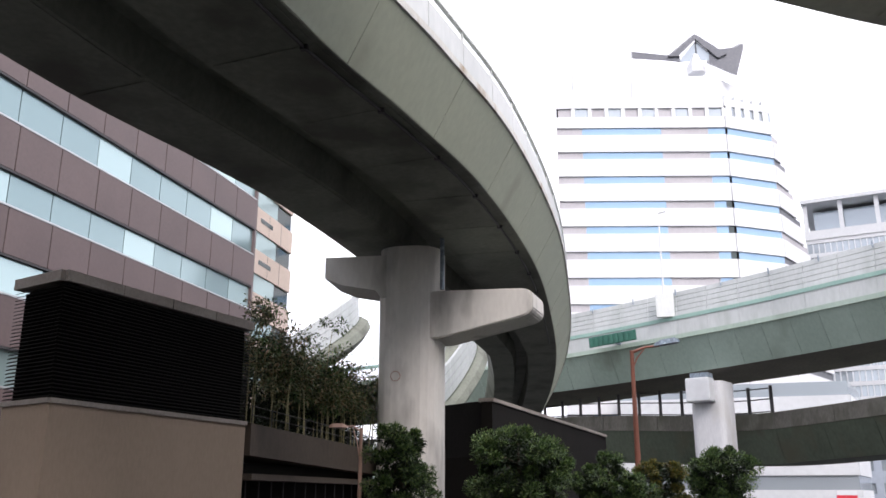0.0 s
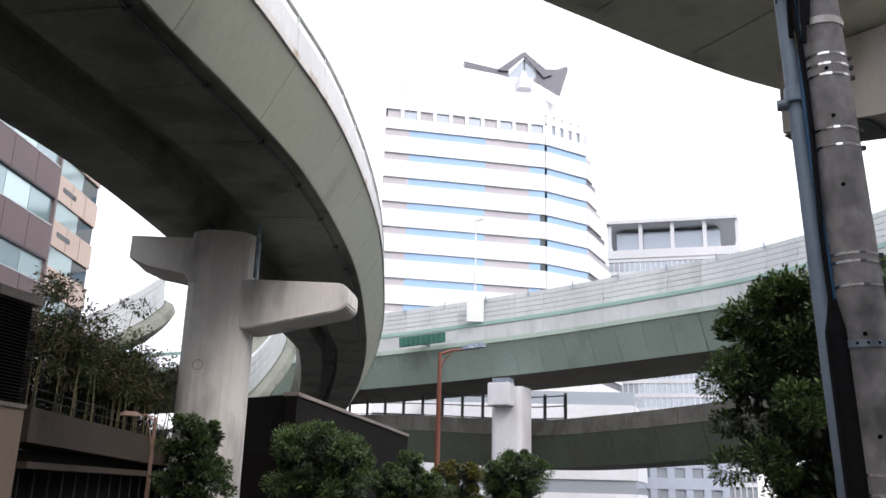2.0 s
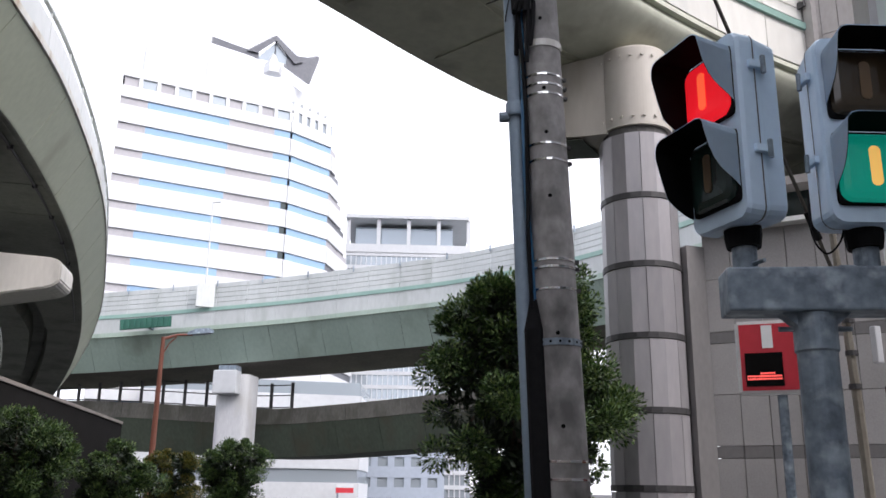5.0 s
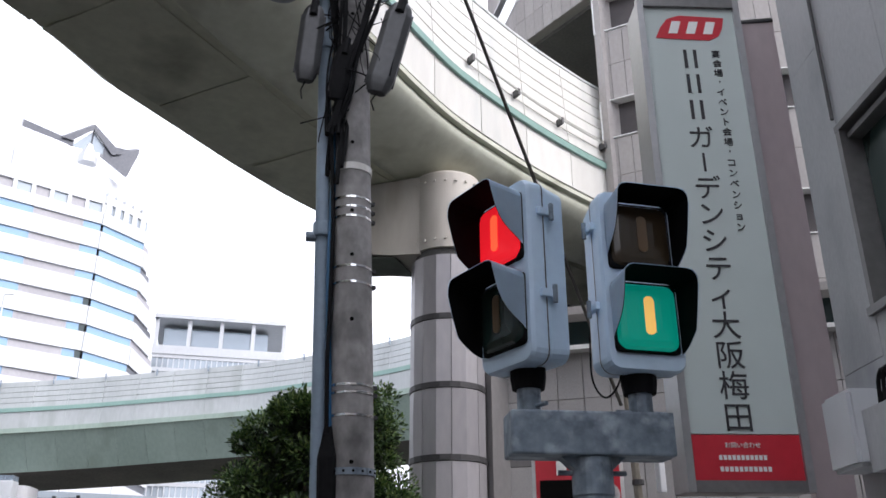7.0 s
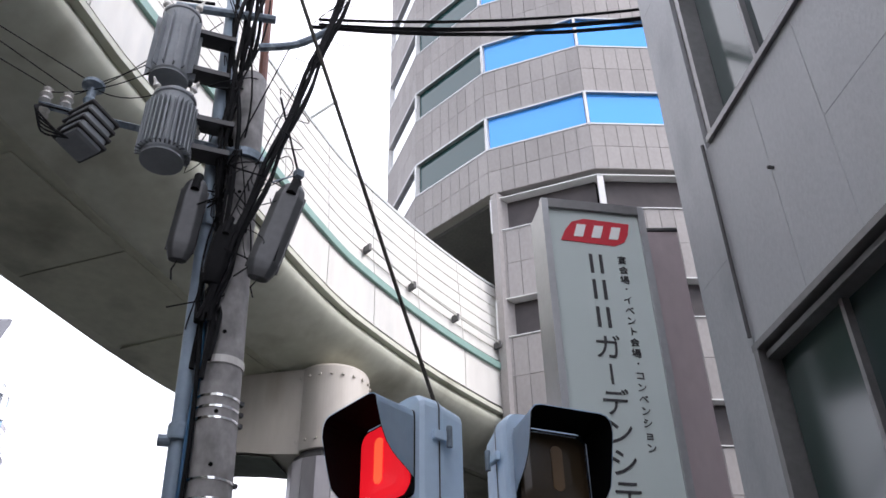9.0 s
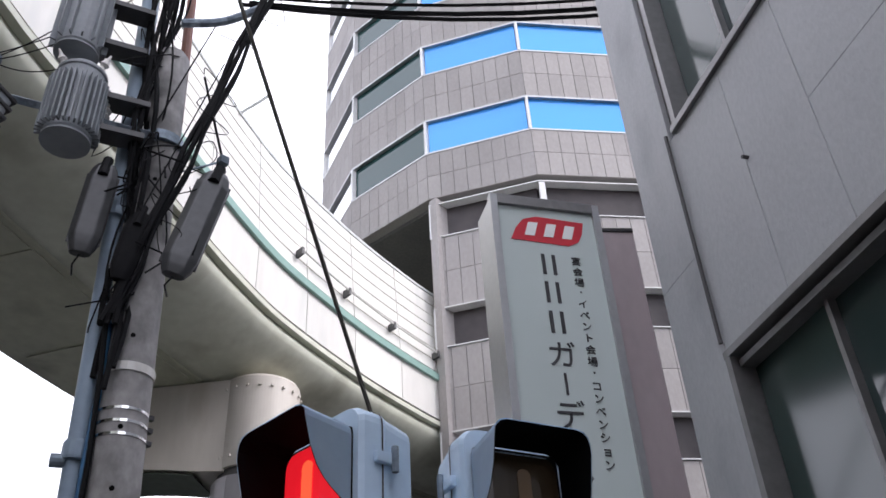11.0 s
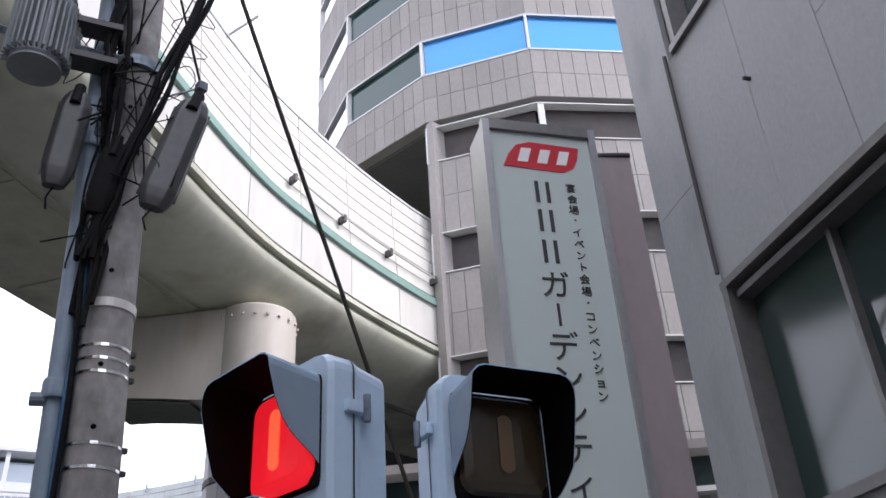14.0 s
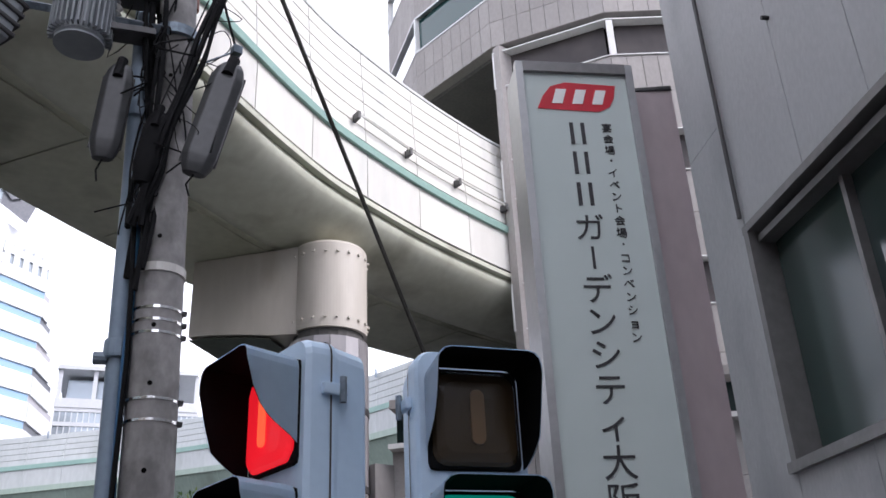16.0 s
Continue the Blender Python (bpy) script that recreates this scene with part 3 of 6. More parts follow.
taper_l = [1.0 - 0.38 * min(1.0, max(0.0, (p.y - 31) / 16)) for p in L_OUT]
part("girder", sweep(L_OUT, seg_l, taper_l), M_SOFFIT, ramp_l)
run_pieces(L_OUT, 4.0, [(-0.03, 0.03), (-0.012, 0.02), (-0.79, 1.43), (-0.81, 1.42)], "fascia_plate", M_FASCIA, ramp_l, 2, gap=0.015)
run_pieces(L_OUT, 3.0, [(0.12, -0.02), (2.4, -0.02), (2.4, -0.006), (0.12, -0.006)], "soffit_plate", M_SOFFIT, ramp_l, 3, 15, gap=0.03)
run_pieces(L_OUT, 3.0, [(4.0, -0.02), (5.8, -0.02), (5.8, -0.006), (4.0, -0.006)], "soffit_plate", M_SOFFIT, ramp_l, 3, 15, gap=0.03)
part("edge_lip", sweep(L_OUT, [(-0.86, 1.44), (-0.8, 1.44), (-0.8, 1.64), (-0.86, 1.62)]), M_LIP, ramp_l, "pale edge lip with rust streaks")
part("drain_line", tube([off(p, L_OUT, 0.32, -0.07) for p in along(L_OUT, 1.5)[4:40]], 0.035, 6), M_CLADBAND, ramp_l)
for p in along(L_OUT, 3.0)[3:18]:
    a = off(p, L_OUT, 0.32, -0.06)
    part("pipe_clip", box(a + Vector((-0.07, -0.05, -0.06)), a + Vector((0.07, 0.05, 0.06))), M_CLADBAND, ramp_l)
run_pieces(L_OUT, 2.0, [(-0.8, 1.6), (-0.65, 1.6), (-0.67, 2.35), (-0.78, 2.35)], "parapet_panel", M_PANEL, ramp_l, 4)
part("parapet_rail", sweep(L_OUT, [(-0.8, 2.6), (-0.7, 2.6), (-0.7, 2.66), (-0.8, 2.66)]), M_PANEL, ramp_l)
for p in along(L_OUT, 2.0)[8:45]:
    a = off(p, L_OUT, -0.75, 2.33)
    part("rail_post", box(a + Vector((-0.03, -0.03, 0)), a + Vector((0.03, 0.03, 0.3))), M_PANEL, ramp_l)
run_pieces(L_OUT, 2.0, [(6.35, 1.0), (6.52, 1.0), (6.5, 3.4), (6.37, 3.4)], "parapet_panel", M_PANEL, ramp_l, 12, 22)

pier_l = thing("ramp_pier", "pale grey concrete T-shaped pier with stained crosshead", "pier", (-6.55, 26.5, 0))
cx, cy = -6.55, 26.6


def rounded(cx, cy, hx, hy, r, rot=0.0, n=5):
    pts = []
    for sx, sy, a0 in ((1, 1, 0), (-1, 1, 90), (-1, -1, 180), (1, -1, 270)):
        for k in range(n + 1):
            a = radians(a0 + 90 * k / n)
            pts.append((sx * (hx - r) + r * math.cos(a), sy * (hy - r) + r * math.sin(a)))
    c, s = math.cos(rot), math.sin(rot)
    return [(cx + c * x - s * y, cy + s * x + c * y) for x, y in pts]


part("shaft", loft([[(x, y, z) for x, y in rounded(cx, cy, 1.02, 1.1, 0.8)] for z in (0, 8.4, 8.75)]), M_CONC, pier_l, smooth=False)
part("mark_ring", tube([(-6.85 + 0.15 * math.cos(a), 25.49, 4.55 + 0.15 * math.sin(a)) for a in [k * math.pi / 10 for k in range(21)]], 0.014, 6), M_PINKPAINT, pier_l)
arm = [[(x, cy + dy, z) for dy, z in ((-0.95, zb), (0.95, zb), (0.95, 8.5), (-0.95, 8.5))] for x, zb in ((-9.3, 7.8), (-8.7, 7.55), (-7.6, 7.35), (-7.4, 7.1), (-6.4, 7.1))]
part("crosshead_arm", loft(arm), M_CONC, pier_l)
ux = Vector((4.25, -0.75, 0)).normalized()
uy = Vector((-ux.y, ux.x, 0))
arm2 = [[Vector((cx, cy, 0)) + ux * s + uy * w + Vector((0, 0, z)) for w, z in ((-0.75, zb), (0.75, zb), (0.75, zt), (-0.75, zt))] for s, zb, zt in ((0.6, 5.72, 7.26), (1.2, 5.72, 7.26), (3.9, 6.26, 7.14), (4.12, 6.36, 7.08), (4.22, 6.5, 6.95))]
b2 = loft(arm2)
bmesh.ops.bevel(b2, geom=b2.edges[:], offset=0.04, segments=2, affect="EDGES")
part("crosshead_arm", b2, M_CONC, pier_l)
part("drain_pipe", tube([(-5.42, 25.7, 9), (-5.42, 25.7, 7.3)], 0.07, 8), M_GALV, pier_l)

# ---- farther curved ramps behind it ----
def far_ramp(label, pts, at):
    """A ramp that turns away: ribbed white barrier over a pale girder."""
    line = smooth_line(pts, 6)
    r = thing("elevated_ramp", label, "ramp", at)
    part("girder", sweep(line, [(-0.1, 0.0), (-0.6, -0.25), (-0.85, -0.8), (-0.4, -1.5), (1.8, -1.5), (2.5, -0.3), (2.5, 0.0)]), M_SOFFIT, r)
    part("edge_lip", sweep(line, [(-0.08, -0.1), (0.15, -0.1), (0.15, 0.05), (-0.08, 0.05)]), M_GIRDER_OLD, r)
    rib = [(0.2, 0.06)]
    for k in range(4):
        rib += [(0.0 + 0.03 * k, 0.06 + 0.62 * k), (0.02 + 0.03 * k, 0.06 + 0.62 * k + 0.54), (0.1 + 0.03 * k, 0.06 + 0.62 * k + 0.56), (0.1 + 0.03 * k, 0.06 + 0.62 * k + 0.61)]
    run_pieces(line, 2.0, rib + [(0.3, 2.5)], "barrier_panel", M_PANEL_G, r, gap=0.01)
    return r


far_ramp("pale far curved ramp with white barrier panels", [(-12.4, 43, -0.2), (-12.2, 49, 2.4), (-11.8, 55, 5), (-11.5, 58, 6.3), (-10.7, 61, 8), (-9.9, 64, 10.2), (-9.7, 67, 12.1), (-10.1, 69, 13.4)], (-9, 66, 10))
far_ramp("higher far curved ramp with ribbed white barrier panels", [(-46, 53, -0.2), (-38, 54, 2.4), (-31, 56, 5.2), (-24.8, 58, 7.9), (-22.5, 59, 9.5), (-20.7, 60.5, 11.1), (-19.5, 62, 12.4), (-19, 65, 14.1), (-19.1, 66.5, 15.0)], (-18, 66, 13))

# ---- green ramp crossing behind ----
G_OUT = smooth_line([(-60, 92, 7.6), (-30, 85.5, 8.4), (-7, 77.5, 9.4), (8.2, 68.9, 10.3), (17, 62.3, 10.9), (22.4, 57.0, 11.2), (26.4, 48, 11.0), (27.2, 40, 10.6), (27, 30, 10.0), (27, 10, 9.5)], 10)
ramp_g = thing("elevated_ramp", "sea-green steel box girder ramp with white noise barriers", "ramp", (8, 69, 10))
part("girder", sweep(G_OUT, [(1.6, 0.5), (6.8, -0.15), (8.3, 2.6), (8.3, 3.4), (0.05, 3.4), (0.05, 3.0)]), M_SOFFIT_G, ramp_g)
run_pieces(G_OUT, 2.2, [(1.55, 0.46), (1.58, 0.5), (0.03, 3.0), (-0.02, 3.0)], "web_plate", M_GIRDER, ramp_g, 18, gap=0.012)
part("edge_beam", sweep(G_OUT, [(-0.15, 3.0), (0.2, 3.0), (0.2, 3.35), (-0.15, 3.35)]), M_GIRDER, ramp_g)
run_pieces(G_OUT, 2.6, [(-0.05, 3.35), (0.1, 3.35), (0.1, 4.55), (-0.05, 4.55)], "fascia_panel", M_PANEL_G, ramp_g, 18, gap=0.01)
part("green_strip", sweep(G_OUT, [(-0.12, 4.55), (0.1, 4.55), (0.1, 4.85), (-0.12, 4.85)]), M_STRIP, ramp_g)
gribs = [(0.2, 4.85)]
for k in range(5):
    z = 4.85 + k * 0.4
    gribs += [(-0.02 + 0.03 * k, z + 0.02), (0.0 + 0.03 * k, z + 0.37), (0.05 + 0.03 * k, z + 0.38), (0.05 + 0.03 * k, z + 0.4)]
gribs += [(0.25, 6.85)]
run_pieces(G_OUT, 2.6, gribs, "barrier_panel", M_PANEL_G, ramp_g, 18, gap=0.012)
run_pieces(G_OUT, 2.6, [(8.1, 3.4), (8.3, 3.4), (8.25, 6.7), (8.15, 6.7)], "barrier_panel", M_PANEL_G, ramp_g, 18)
for p in along(G_OUT, 3.9)[13:34]:
    a = off(p, G_OUT, -0.02, 6.85)
    part("barrier_post", box(a + Vector((-0.05, -0.05, -0.3)), a + Vector((0.05, 0.05, 0.18))), M_GALV, ramp_g)

pier_g = thing("ramp_pier", "white painted concrete pier with a boxed bearing head", "pier", (8.4, 69.5, 0))
part("shaft", loft([[(x, y, z) for x, y in rounded(8.4, 70.2, 1.32, 1.35, 0.5, -0.5)] for z in (0, 9.3, 9.6)]), mat("white_concrete", (0.62, 0.63, 0.65), (0.52, 0.53, 0.55), 0.7, fine=8, coarse=0.4, stain=(0.5, 0.5, 0.49), streak=0.8), pier_g)
part("bearing_box", box((-0.95, -0.5, -0.9), (0.95, 0.6, 0.9), pose(7.3, 68.6, 8.9, 0, 0, -28), 0.1), M_BLDGREY, pier_g)
part("bearing", box((-0.7, -0.5, 0), (0.7, 0.6, 0.35), pose(7.5, 68.9, 9.85, 0, 0, -28)), M_GALV, pier_g)

# ---- lower road deck with its fence ----
D_OUT = smooth_line([(-60, 104, 3.6), (-25, 92, 4.0), (-7, 83.3, 4.2), (0, 79.6, 4.1), (10.5, 74.8, 3.6), (16, 70.5, 3.8), (23, 63.3, 4.4), (29, 54, 5.0), (33, 40, 5.2), (35, 20, 5.2)], 10)
deck = thing("road_deck", "weathered green girder road deck with stained concrete parapet, both darkened for shade", "road deck", (10, 75, 3.6))
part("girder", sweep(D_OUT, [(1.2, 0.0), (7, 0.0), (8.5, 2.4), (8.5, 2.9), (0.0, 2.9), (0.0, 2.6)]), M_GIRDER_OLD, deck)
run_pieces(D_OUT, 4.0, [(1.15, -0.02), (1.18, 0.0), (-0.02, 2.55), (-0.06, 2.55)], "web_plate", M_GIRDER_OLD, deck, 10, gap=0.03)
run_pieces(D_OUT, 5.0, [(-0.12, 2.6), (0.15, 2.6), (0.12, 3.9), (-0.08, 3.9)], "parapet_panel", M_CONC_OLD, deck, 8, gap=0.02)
part("pipe_rail", tube([off(p, D_OUT, 0, 4.25) for p in along(D_OUT, 2.0)[50:75]], 0.05, 6), M_GALV, deck)
fl = [p for p in along(D_OUT, 1.9) if -14 < p.x < 13.9]
for i, p in enumerate(fl):
    a = off(p, D_OUT, 0.1, 3.9)
    part("fence_post", box(a + Vector((-0.13, -0.1, -0.1)), a + Vector((0.13, 0.1, 2.15))), M_CLADBAND, deck)
for z in (4.0, 5.0, 5.85):
    part("fence_rail", tube([off(p, D_OUT, 0.1, z) for p in fl], 0.05, 5), M_CLADBAND, deck)

# ---- white stepped office tower ----
tower = thing("white_tower", "white office tower with blue ribbon windows and a winged roof", "office tower", (8, 112, 0))
TA, TB, TC, TD = Vector((-4.0, 110.3, 0)), Vector((18.55, 113.6, 0)), Vector((25.2, 117.3, 0)), Vector((33.0, 131, 0))
TE = Vector((-2, 132, 0))
part("core", prism([(p.x, p.y) for p in (TA, TB, TC, Vector((22, 128, 0)), TE)], 0, 52.6), M_DARK, tower)


def band(a, b, z0, z1, out, material, name, parent, u0=0, u1=1, depth=0.3):
    d = (b - a).normalized()
    nrm = Vector((d.y, -d.x, 0))
    p, q = a.lerp(b, u0), a.lerp(b, u1)
    pts = [p + nrm * out, q + nrm * out, q - nrm * depth, p - nrm * depth]
    return part(name, prism([(v.x, v.y) for v in pts], z0, z1), material, parent)


TF = 3.5
for f in range(16):
    zt = 49.4 - f * TF
    step = TC.lerp(TD, min(1.0, (f + 1.2) / 7.5))
    for a, b, sd in ((TA, TB, 0), (TB, TC, 1), (TC, step, 2)):
        band(a, b, max(zt - TF, 0), zt - 1.05, 0.3, M_WHITE, "spandrel", tower, depth=5.0 if sd == 2 else 0.2)
        if sd == 0:
            band(a, b, zt - 1.05, zt, 0.05, M_TOWERGREY, "blind", tower, 0.0, 0.15)
            band(a, b, zt - 1.05, zt, 0.05, M_TOWERGLASS, "window", tower, 0.15, 0.62)
            band(a, b, zt - 1.05, zt, 0.05, M_TOWERGREY, "blind", tower, 0.62, 0.9)
            band(a, b, zt - 1.05, zt, 0.05, M_TOWERGLASS, "window", tower, 0.9, 0.968)
            band(a, b, zt - 1.05, zt, 0.05, M_DARKGLASS if f > 2 else M_TOWERGLASS, "window", tower, 0.968, 1.0)
        elif sd == 1:
            band(a, b, zt - 1.05, zt, 0.05, M_TOWERGLASS, "window", tower, 0.05, 1.0)
        else:
            band(a, b, zt - 1.05, zt, 0.05, M_ROOFMETAL if f % 2 else M_TOWERGREY, "window", tower, 0.0, 1.0, 4.5)
# top storey with piers, parapet and the winged roof
band(TA, TB, 49.4, 51.0, 0.3, M_WHITE, "spandrel", tower)
for i in range(10):
    band(TA, TB, 51.0, 52.3, 0.05, M_FARGLASS if i % 2 else M_TOWERGREY, "window", tower, 0.01 + i / 10, 0.09 + i / 10)
    band(TA, TB, 51.0, 52.3, 0.3, M_WHITE, "window_pier", tower, 0.09 + i / 10 - 0.002, 0.11 + i / 10 + 0.0)
for a, b in ((TB, TC),):
    band(a, b, 49.4, 51.2, 0.3, M_WHITE, "spandrel", tower)
    for i in range(5):
        band(a, b, 51.2, 54.2, 0.3, M_WHITE, "fin", tower, i / 5 + 0.03, i / 5 + 0.15)
        band(a, b, 51.2, 52.6, 0.05, M_FARGLASS, "window", tower, i / 5 + 0.15, (i + 1) / 5 + 0.03)
for a, b in ((TA, TB), (TB, TC)):
    band(a, b, 52.3 if a is TA else 52.6, 53.6, 0.32, M_WHITE, "parapet", tower)
part("penthouse", prism([(-1.2, 112.5), (17.6, 115), (22.5, 120), (20, 130), (0, 131)], 52.6, 58.0), M_WHITE, tower)
part("penthouse_joint", prism([(6.5, 113.42), (6.62, 113.43), (6.62, 113.6), (6.5, 113.6)], 53.6, 58.0), M_BLDGREY, tower)
part("antenna", tube([(-1.5, 111.6, 53.5), (-1.5, 111.6, 56.5), (-1.5, 111.6, 58.9)], [0.34, 0.3, 0.1], 8), M_BLDGREY, tower)


def back(x, y, z, k=1.035):
    return (x * k, y * k, 1 + (z - 1) * k)


def roof_plate(rows, y0, y1, rise, name, material, parent):
    """A folded roof plate: rows of x, lower and upper height, carried back from y0 to y1."""
    return part(name, loft([[back(x, y0, zb), back(x, y1, zb + rise), back(x, y1, zt + rise), back(x, y0, zt)] for x, zb, zt in rows]), material, parent)


roof_plate(((6.8, 59.9, 61.0), (11.2, 59.2, 60.1), (13.2, 58.8, 59.8)), 111.8, 114.5, 1.45, "roof_wing", M_ROOFMETAL, tower)
roof_plate(((17.1, 58.2, 60.0), (18.0, 57.7, 60.3), (20.5, 56.2, 60.4), (21.7, 60.2, 60.9)), 111.8, 114.5, 1.45, "roof_wing", M_ROOFMETAL, tower)
part("roof_gable", loft([[back(11.6, y, 59.7 + h), back(15.45, y, 62.8 + h), back(19.4, y, 59.4 + h), back(18.2, y, 58.9 + h), back(15.45, y, 62.0 + h), back(13.0, y, 59.6 + h)] for y, h in ((111.5, 0), (114, 1.3))]), M_ROOFMETAL, tower)
part("roof_gable_glass", loft([[back(12.9, y, 58.9 + h), back(15.45, y, 61.9 + h), back(18.1, y, 58.9 + h)] for y, h in ((112.0, 0), (114, 1.0))]), M_FARGLASS, tower)
part("roof_truss", tube([back(15.45, 111.9, 62.2), back(15.45, 111.9, 59.4)], 0.1, 6), M_ROOFMETAL, tower)
part("roof_turret", loft([[back(15.3 + r * math.cos(a), 112.2 + r * math.sin(a), z) for a in [k * math.pi / 3 for k in range(6)]] for r, z in ((1.3, 57.0), (1.3, 57.9), (1.1, 58.5), (0.7, 59.2), (0.4, 60.0), (0.25, 60.1))]), M_WHITE, tower)

# ---- grey office block with roof frame ----
blk = thing("office_block", "grey glazed office block with a framed roof terrace", "office block", (48, 152, 0))
part("core", prism([(37.6, 155.5), (60.2, 148), (67, 166), (44, 174)], 0, 44.5), M_FARGLASS, blk)
KA, KB, KC = Vector((37.6, 155.5, 0)), Vector((60.2, 148, 0)), Vector((67, 166, 0))
for f in range(18):
    z = 44.6 - f * 2.5
    band(KA, KB, z - 0.7, z, 0.2, M_BLDGREY, "spandrel", blk)
    band(KB, KC, z - 0.7, z, 0.2, M_BLDGREY, "spandrel", blk)
for i in range(25):
    band(KA, KB, 0, 44.4, 0.15, M_BLDGREY, "mullion", blk, i / 25, i / 25 + 0.008)
part("roof_slab", prism([(37.2, 154.9), (59.6, 147.4), (66, 165), (43, 173)], 51.3, 52.0), M_BLDGREY, blk)
for i in range(5):
    band(KA, KB, 44.5, 51.3, 0.1, M_BLDGREY, "roof_post", blk, i / 4 * 0.965, i / 4 * 0.965 + 0.03)
part("plant_room", prism([(40, 158), (58, 152), (62, 164), (44, 170)], 44.5, 50.5), M_FARGLASS, blk)
part("terrace_parapet", prism([(37.4, 155.2), (60.0, 147.7), (66.5, 166), (43.5, 173.5)], 44.6, 46.2), M_BLDGREY, blk)

# ---- low buildings at street level, far off ----
low = thing("office_block", "low white office block with dark ribbon windows", "office block", (20, 104, 0))
LA, LB, LC = Vector((2.0, 103, 0)), Vector((26.5, 100, 0)), Vector((31, 112, 0))
part("core", prism([(2, 103), (26.5, 100), (31, 112), (4, 116)], 0, 13), M_DARK, low)
for f in range(4):
    for a, b in ((LA, LB), (LB, LC)):
        band(a, b, f * 3.3, f * 3.3 + 1.8, 0.2, M_BLDGREY, "spandrel", low)
        band(a, b, f * 3.3 + 1.8, f * 3.3 + 3.3, 0.02, M_FARGLASS, "window", low)
blu = thing("office_block", "blue-grey office block with dark square windows", "office block", (36, 120, 0))
BA_, BB_, BC_ = Vector((30.5, 122, 0)), Vector((44, 118, 0)), Vector((56, 116, 0))
part("core", prism([(30.5, 122), (44, 118), (48, 130), (34, 134)], 0, 10.5), M_DARK, blu)
for f in range(4):
    band(BA_, BB_, f * 2.8, f * 2.8 + 1.5, 0.2, M_FARBLUE, "spandrel", blu)
    for i in range(6):
        band(BA_, BB_, f * 2.8 + 1.5, f * 2.8 + 2.8, 0.02, M_FARGLASS, "window", blu, i / 6, i / 6 + 0.1)
        band(BA_, BB_, f * 2.8 + 1.5, f * 2.8 + 2.8, 0.18, M_FARBLUE, "window_pier", blu, i / 6 + 0.1, (i + 1) / 6)
shop = thing("shop_sign", "red and white shop sign board by the road", "sign", (24.5, 98, 0))
part("board", box((23.6, 98, 0.7), (25.6, 98.2, 1.25)), M_RED, shop)
part("top_board", box((23.6, 98, 1.3), (25.6, 98.2, 1.7)), M_WHITE, shop)
part("post", box((23.7, 98.05, 0), (23.9, 98.15, 0.7)), M_GALV, shop)

# ---- offices on the far side of the street ----
off_b = thing("office_building", "mauve-brown panelled office building with teal ribbon windows", "office building", (-21, 30, 0))
OA, OB = Vector((-24.8, -2.0, 0)), Vector((-20.13, 45.9, 0))
part("core", prism([(OA.x - 0.4, OA.y), (OB.x - 0.4, OB.y), (-40, 46), (-40, -2)], 0, 24), M_DARK, off_b)
NP = 20
for z0, z1 in ((0, 4.7), (6.2, 8.05), (9.55, 11.33), (12.75, 14.6), (16.25, 18.0), (19.6, 24)):
    band(OA, OB, z0, z1, -0.03, M_JOINT, "spandrel", off_b)
    for i in range(NP):
        band(OA, OB, z0 + 0.01, z1 - 0.01, 0.02, M_BROWN, "wall_panel", off_b, i / NP + 0.0006, (i + 1) / NP - 0.0006, 0.05)
for z0, z1 in ((4.7, 6.2), (8.05, 9.55), (11.33, 12.75), (14.6, 16.25), (18.0, 19.6)):
    for i in range(NP):
        band(OA, OB, z0 + 0.08, z1 - 0.08, -0.15, M_OFFICEGLASS if (i * 7 + int(z0)) % 4 else M_TEALGLASS, "pane", off_b, i / NP + 0.0005, (i + 1) / NP - 0.0005, 0.2)
    band(OA, OB, z0, z0 + 0.08, 0.04, M_ALU, "window_sill", off_b)
    band(OA, OB, z1 - 0.08, z1, 0.0, M_CLADBAND, "window_head", off_b)
part("corner_panel", box((OB.x - 0.8, OB.y, 0), (OB.x, OB.y + 0.25, 24)), M_BROWN, off_b)

stone = thing("office_building", "salmon stone office building with small dark windows", "office building", (-18.6, 49, 0))
SA, SB = Vector((-20.2, 46.3, 0)), Vector((-19.95, 51.9, 0))
part("core", prism([(-20.5, 46.3), (-20.25, 51.9), (-31, 52.5), (-31, 46.3)], 0, 24), M_DARK, stone)
for f in range(9):
    z = f * 2.62 + 0.6
    band(SA, SB, z, z + 1.45, 0.0, M_BEIGE, "spandrel", stone)
    band(SA, SB, z + 1.45, z + 2.62, -0.1, M_TEALGLASS, "window", stone, 0.0, 0.58)
    band(SA, SB, z + 1.45, z + 2.62, -0.14, M_DARKGLASS, "window", stone, 0.58, 1.0)
    band(SA, SB, z + 0.62, z + 0.9, 0.02, M_DARKGLASS, "slot_window", stone, 0.1, 0.42, 0.05)
    for u in (0.33, 0.66):
        band(SA, SB, z + 0.01, z + 1.44, 0.012, M_JOINT, "joint", stone, u, u + 0.004, 0.02)

# ---- louvred plant enclosure on a tan base ----
enc = thing("vent_enclosure", "black louvred vent enclosure on a tan rendered base", "vent enclosure", (-9.5, 15, 0))
E0, E1, E2, E3 = Vector((-11.47, 13.5, 0)), Vector((-10.11, 12.87, 0)), Vector((-8.64, 18.1, 0)), Vector((-10.6, 19, 0))
part("base_wall", prism([(E0.x, E0.y), (E1.x, E1.y), (E2.x, E2.y), (E3.x, E3.y)], 0, 2.5), M_RENDER, enc)
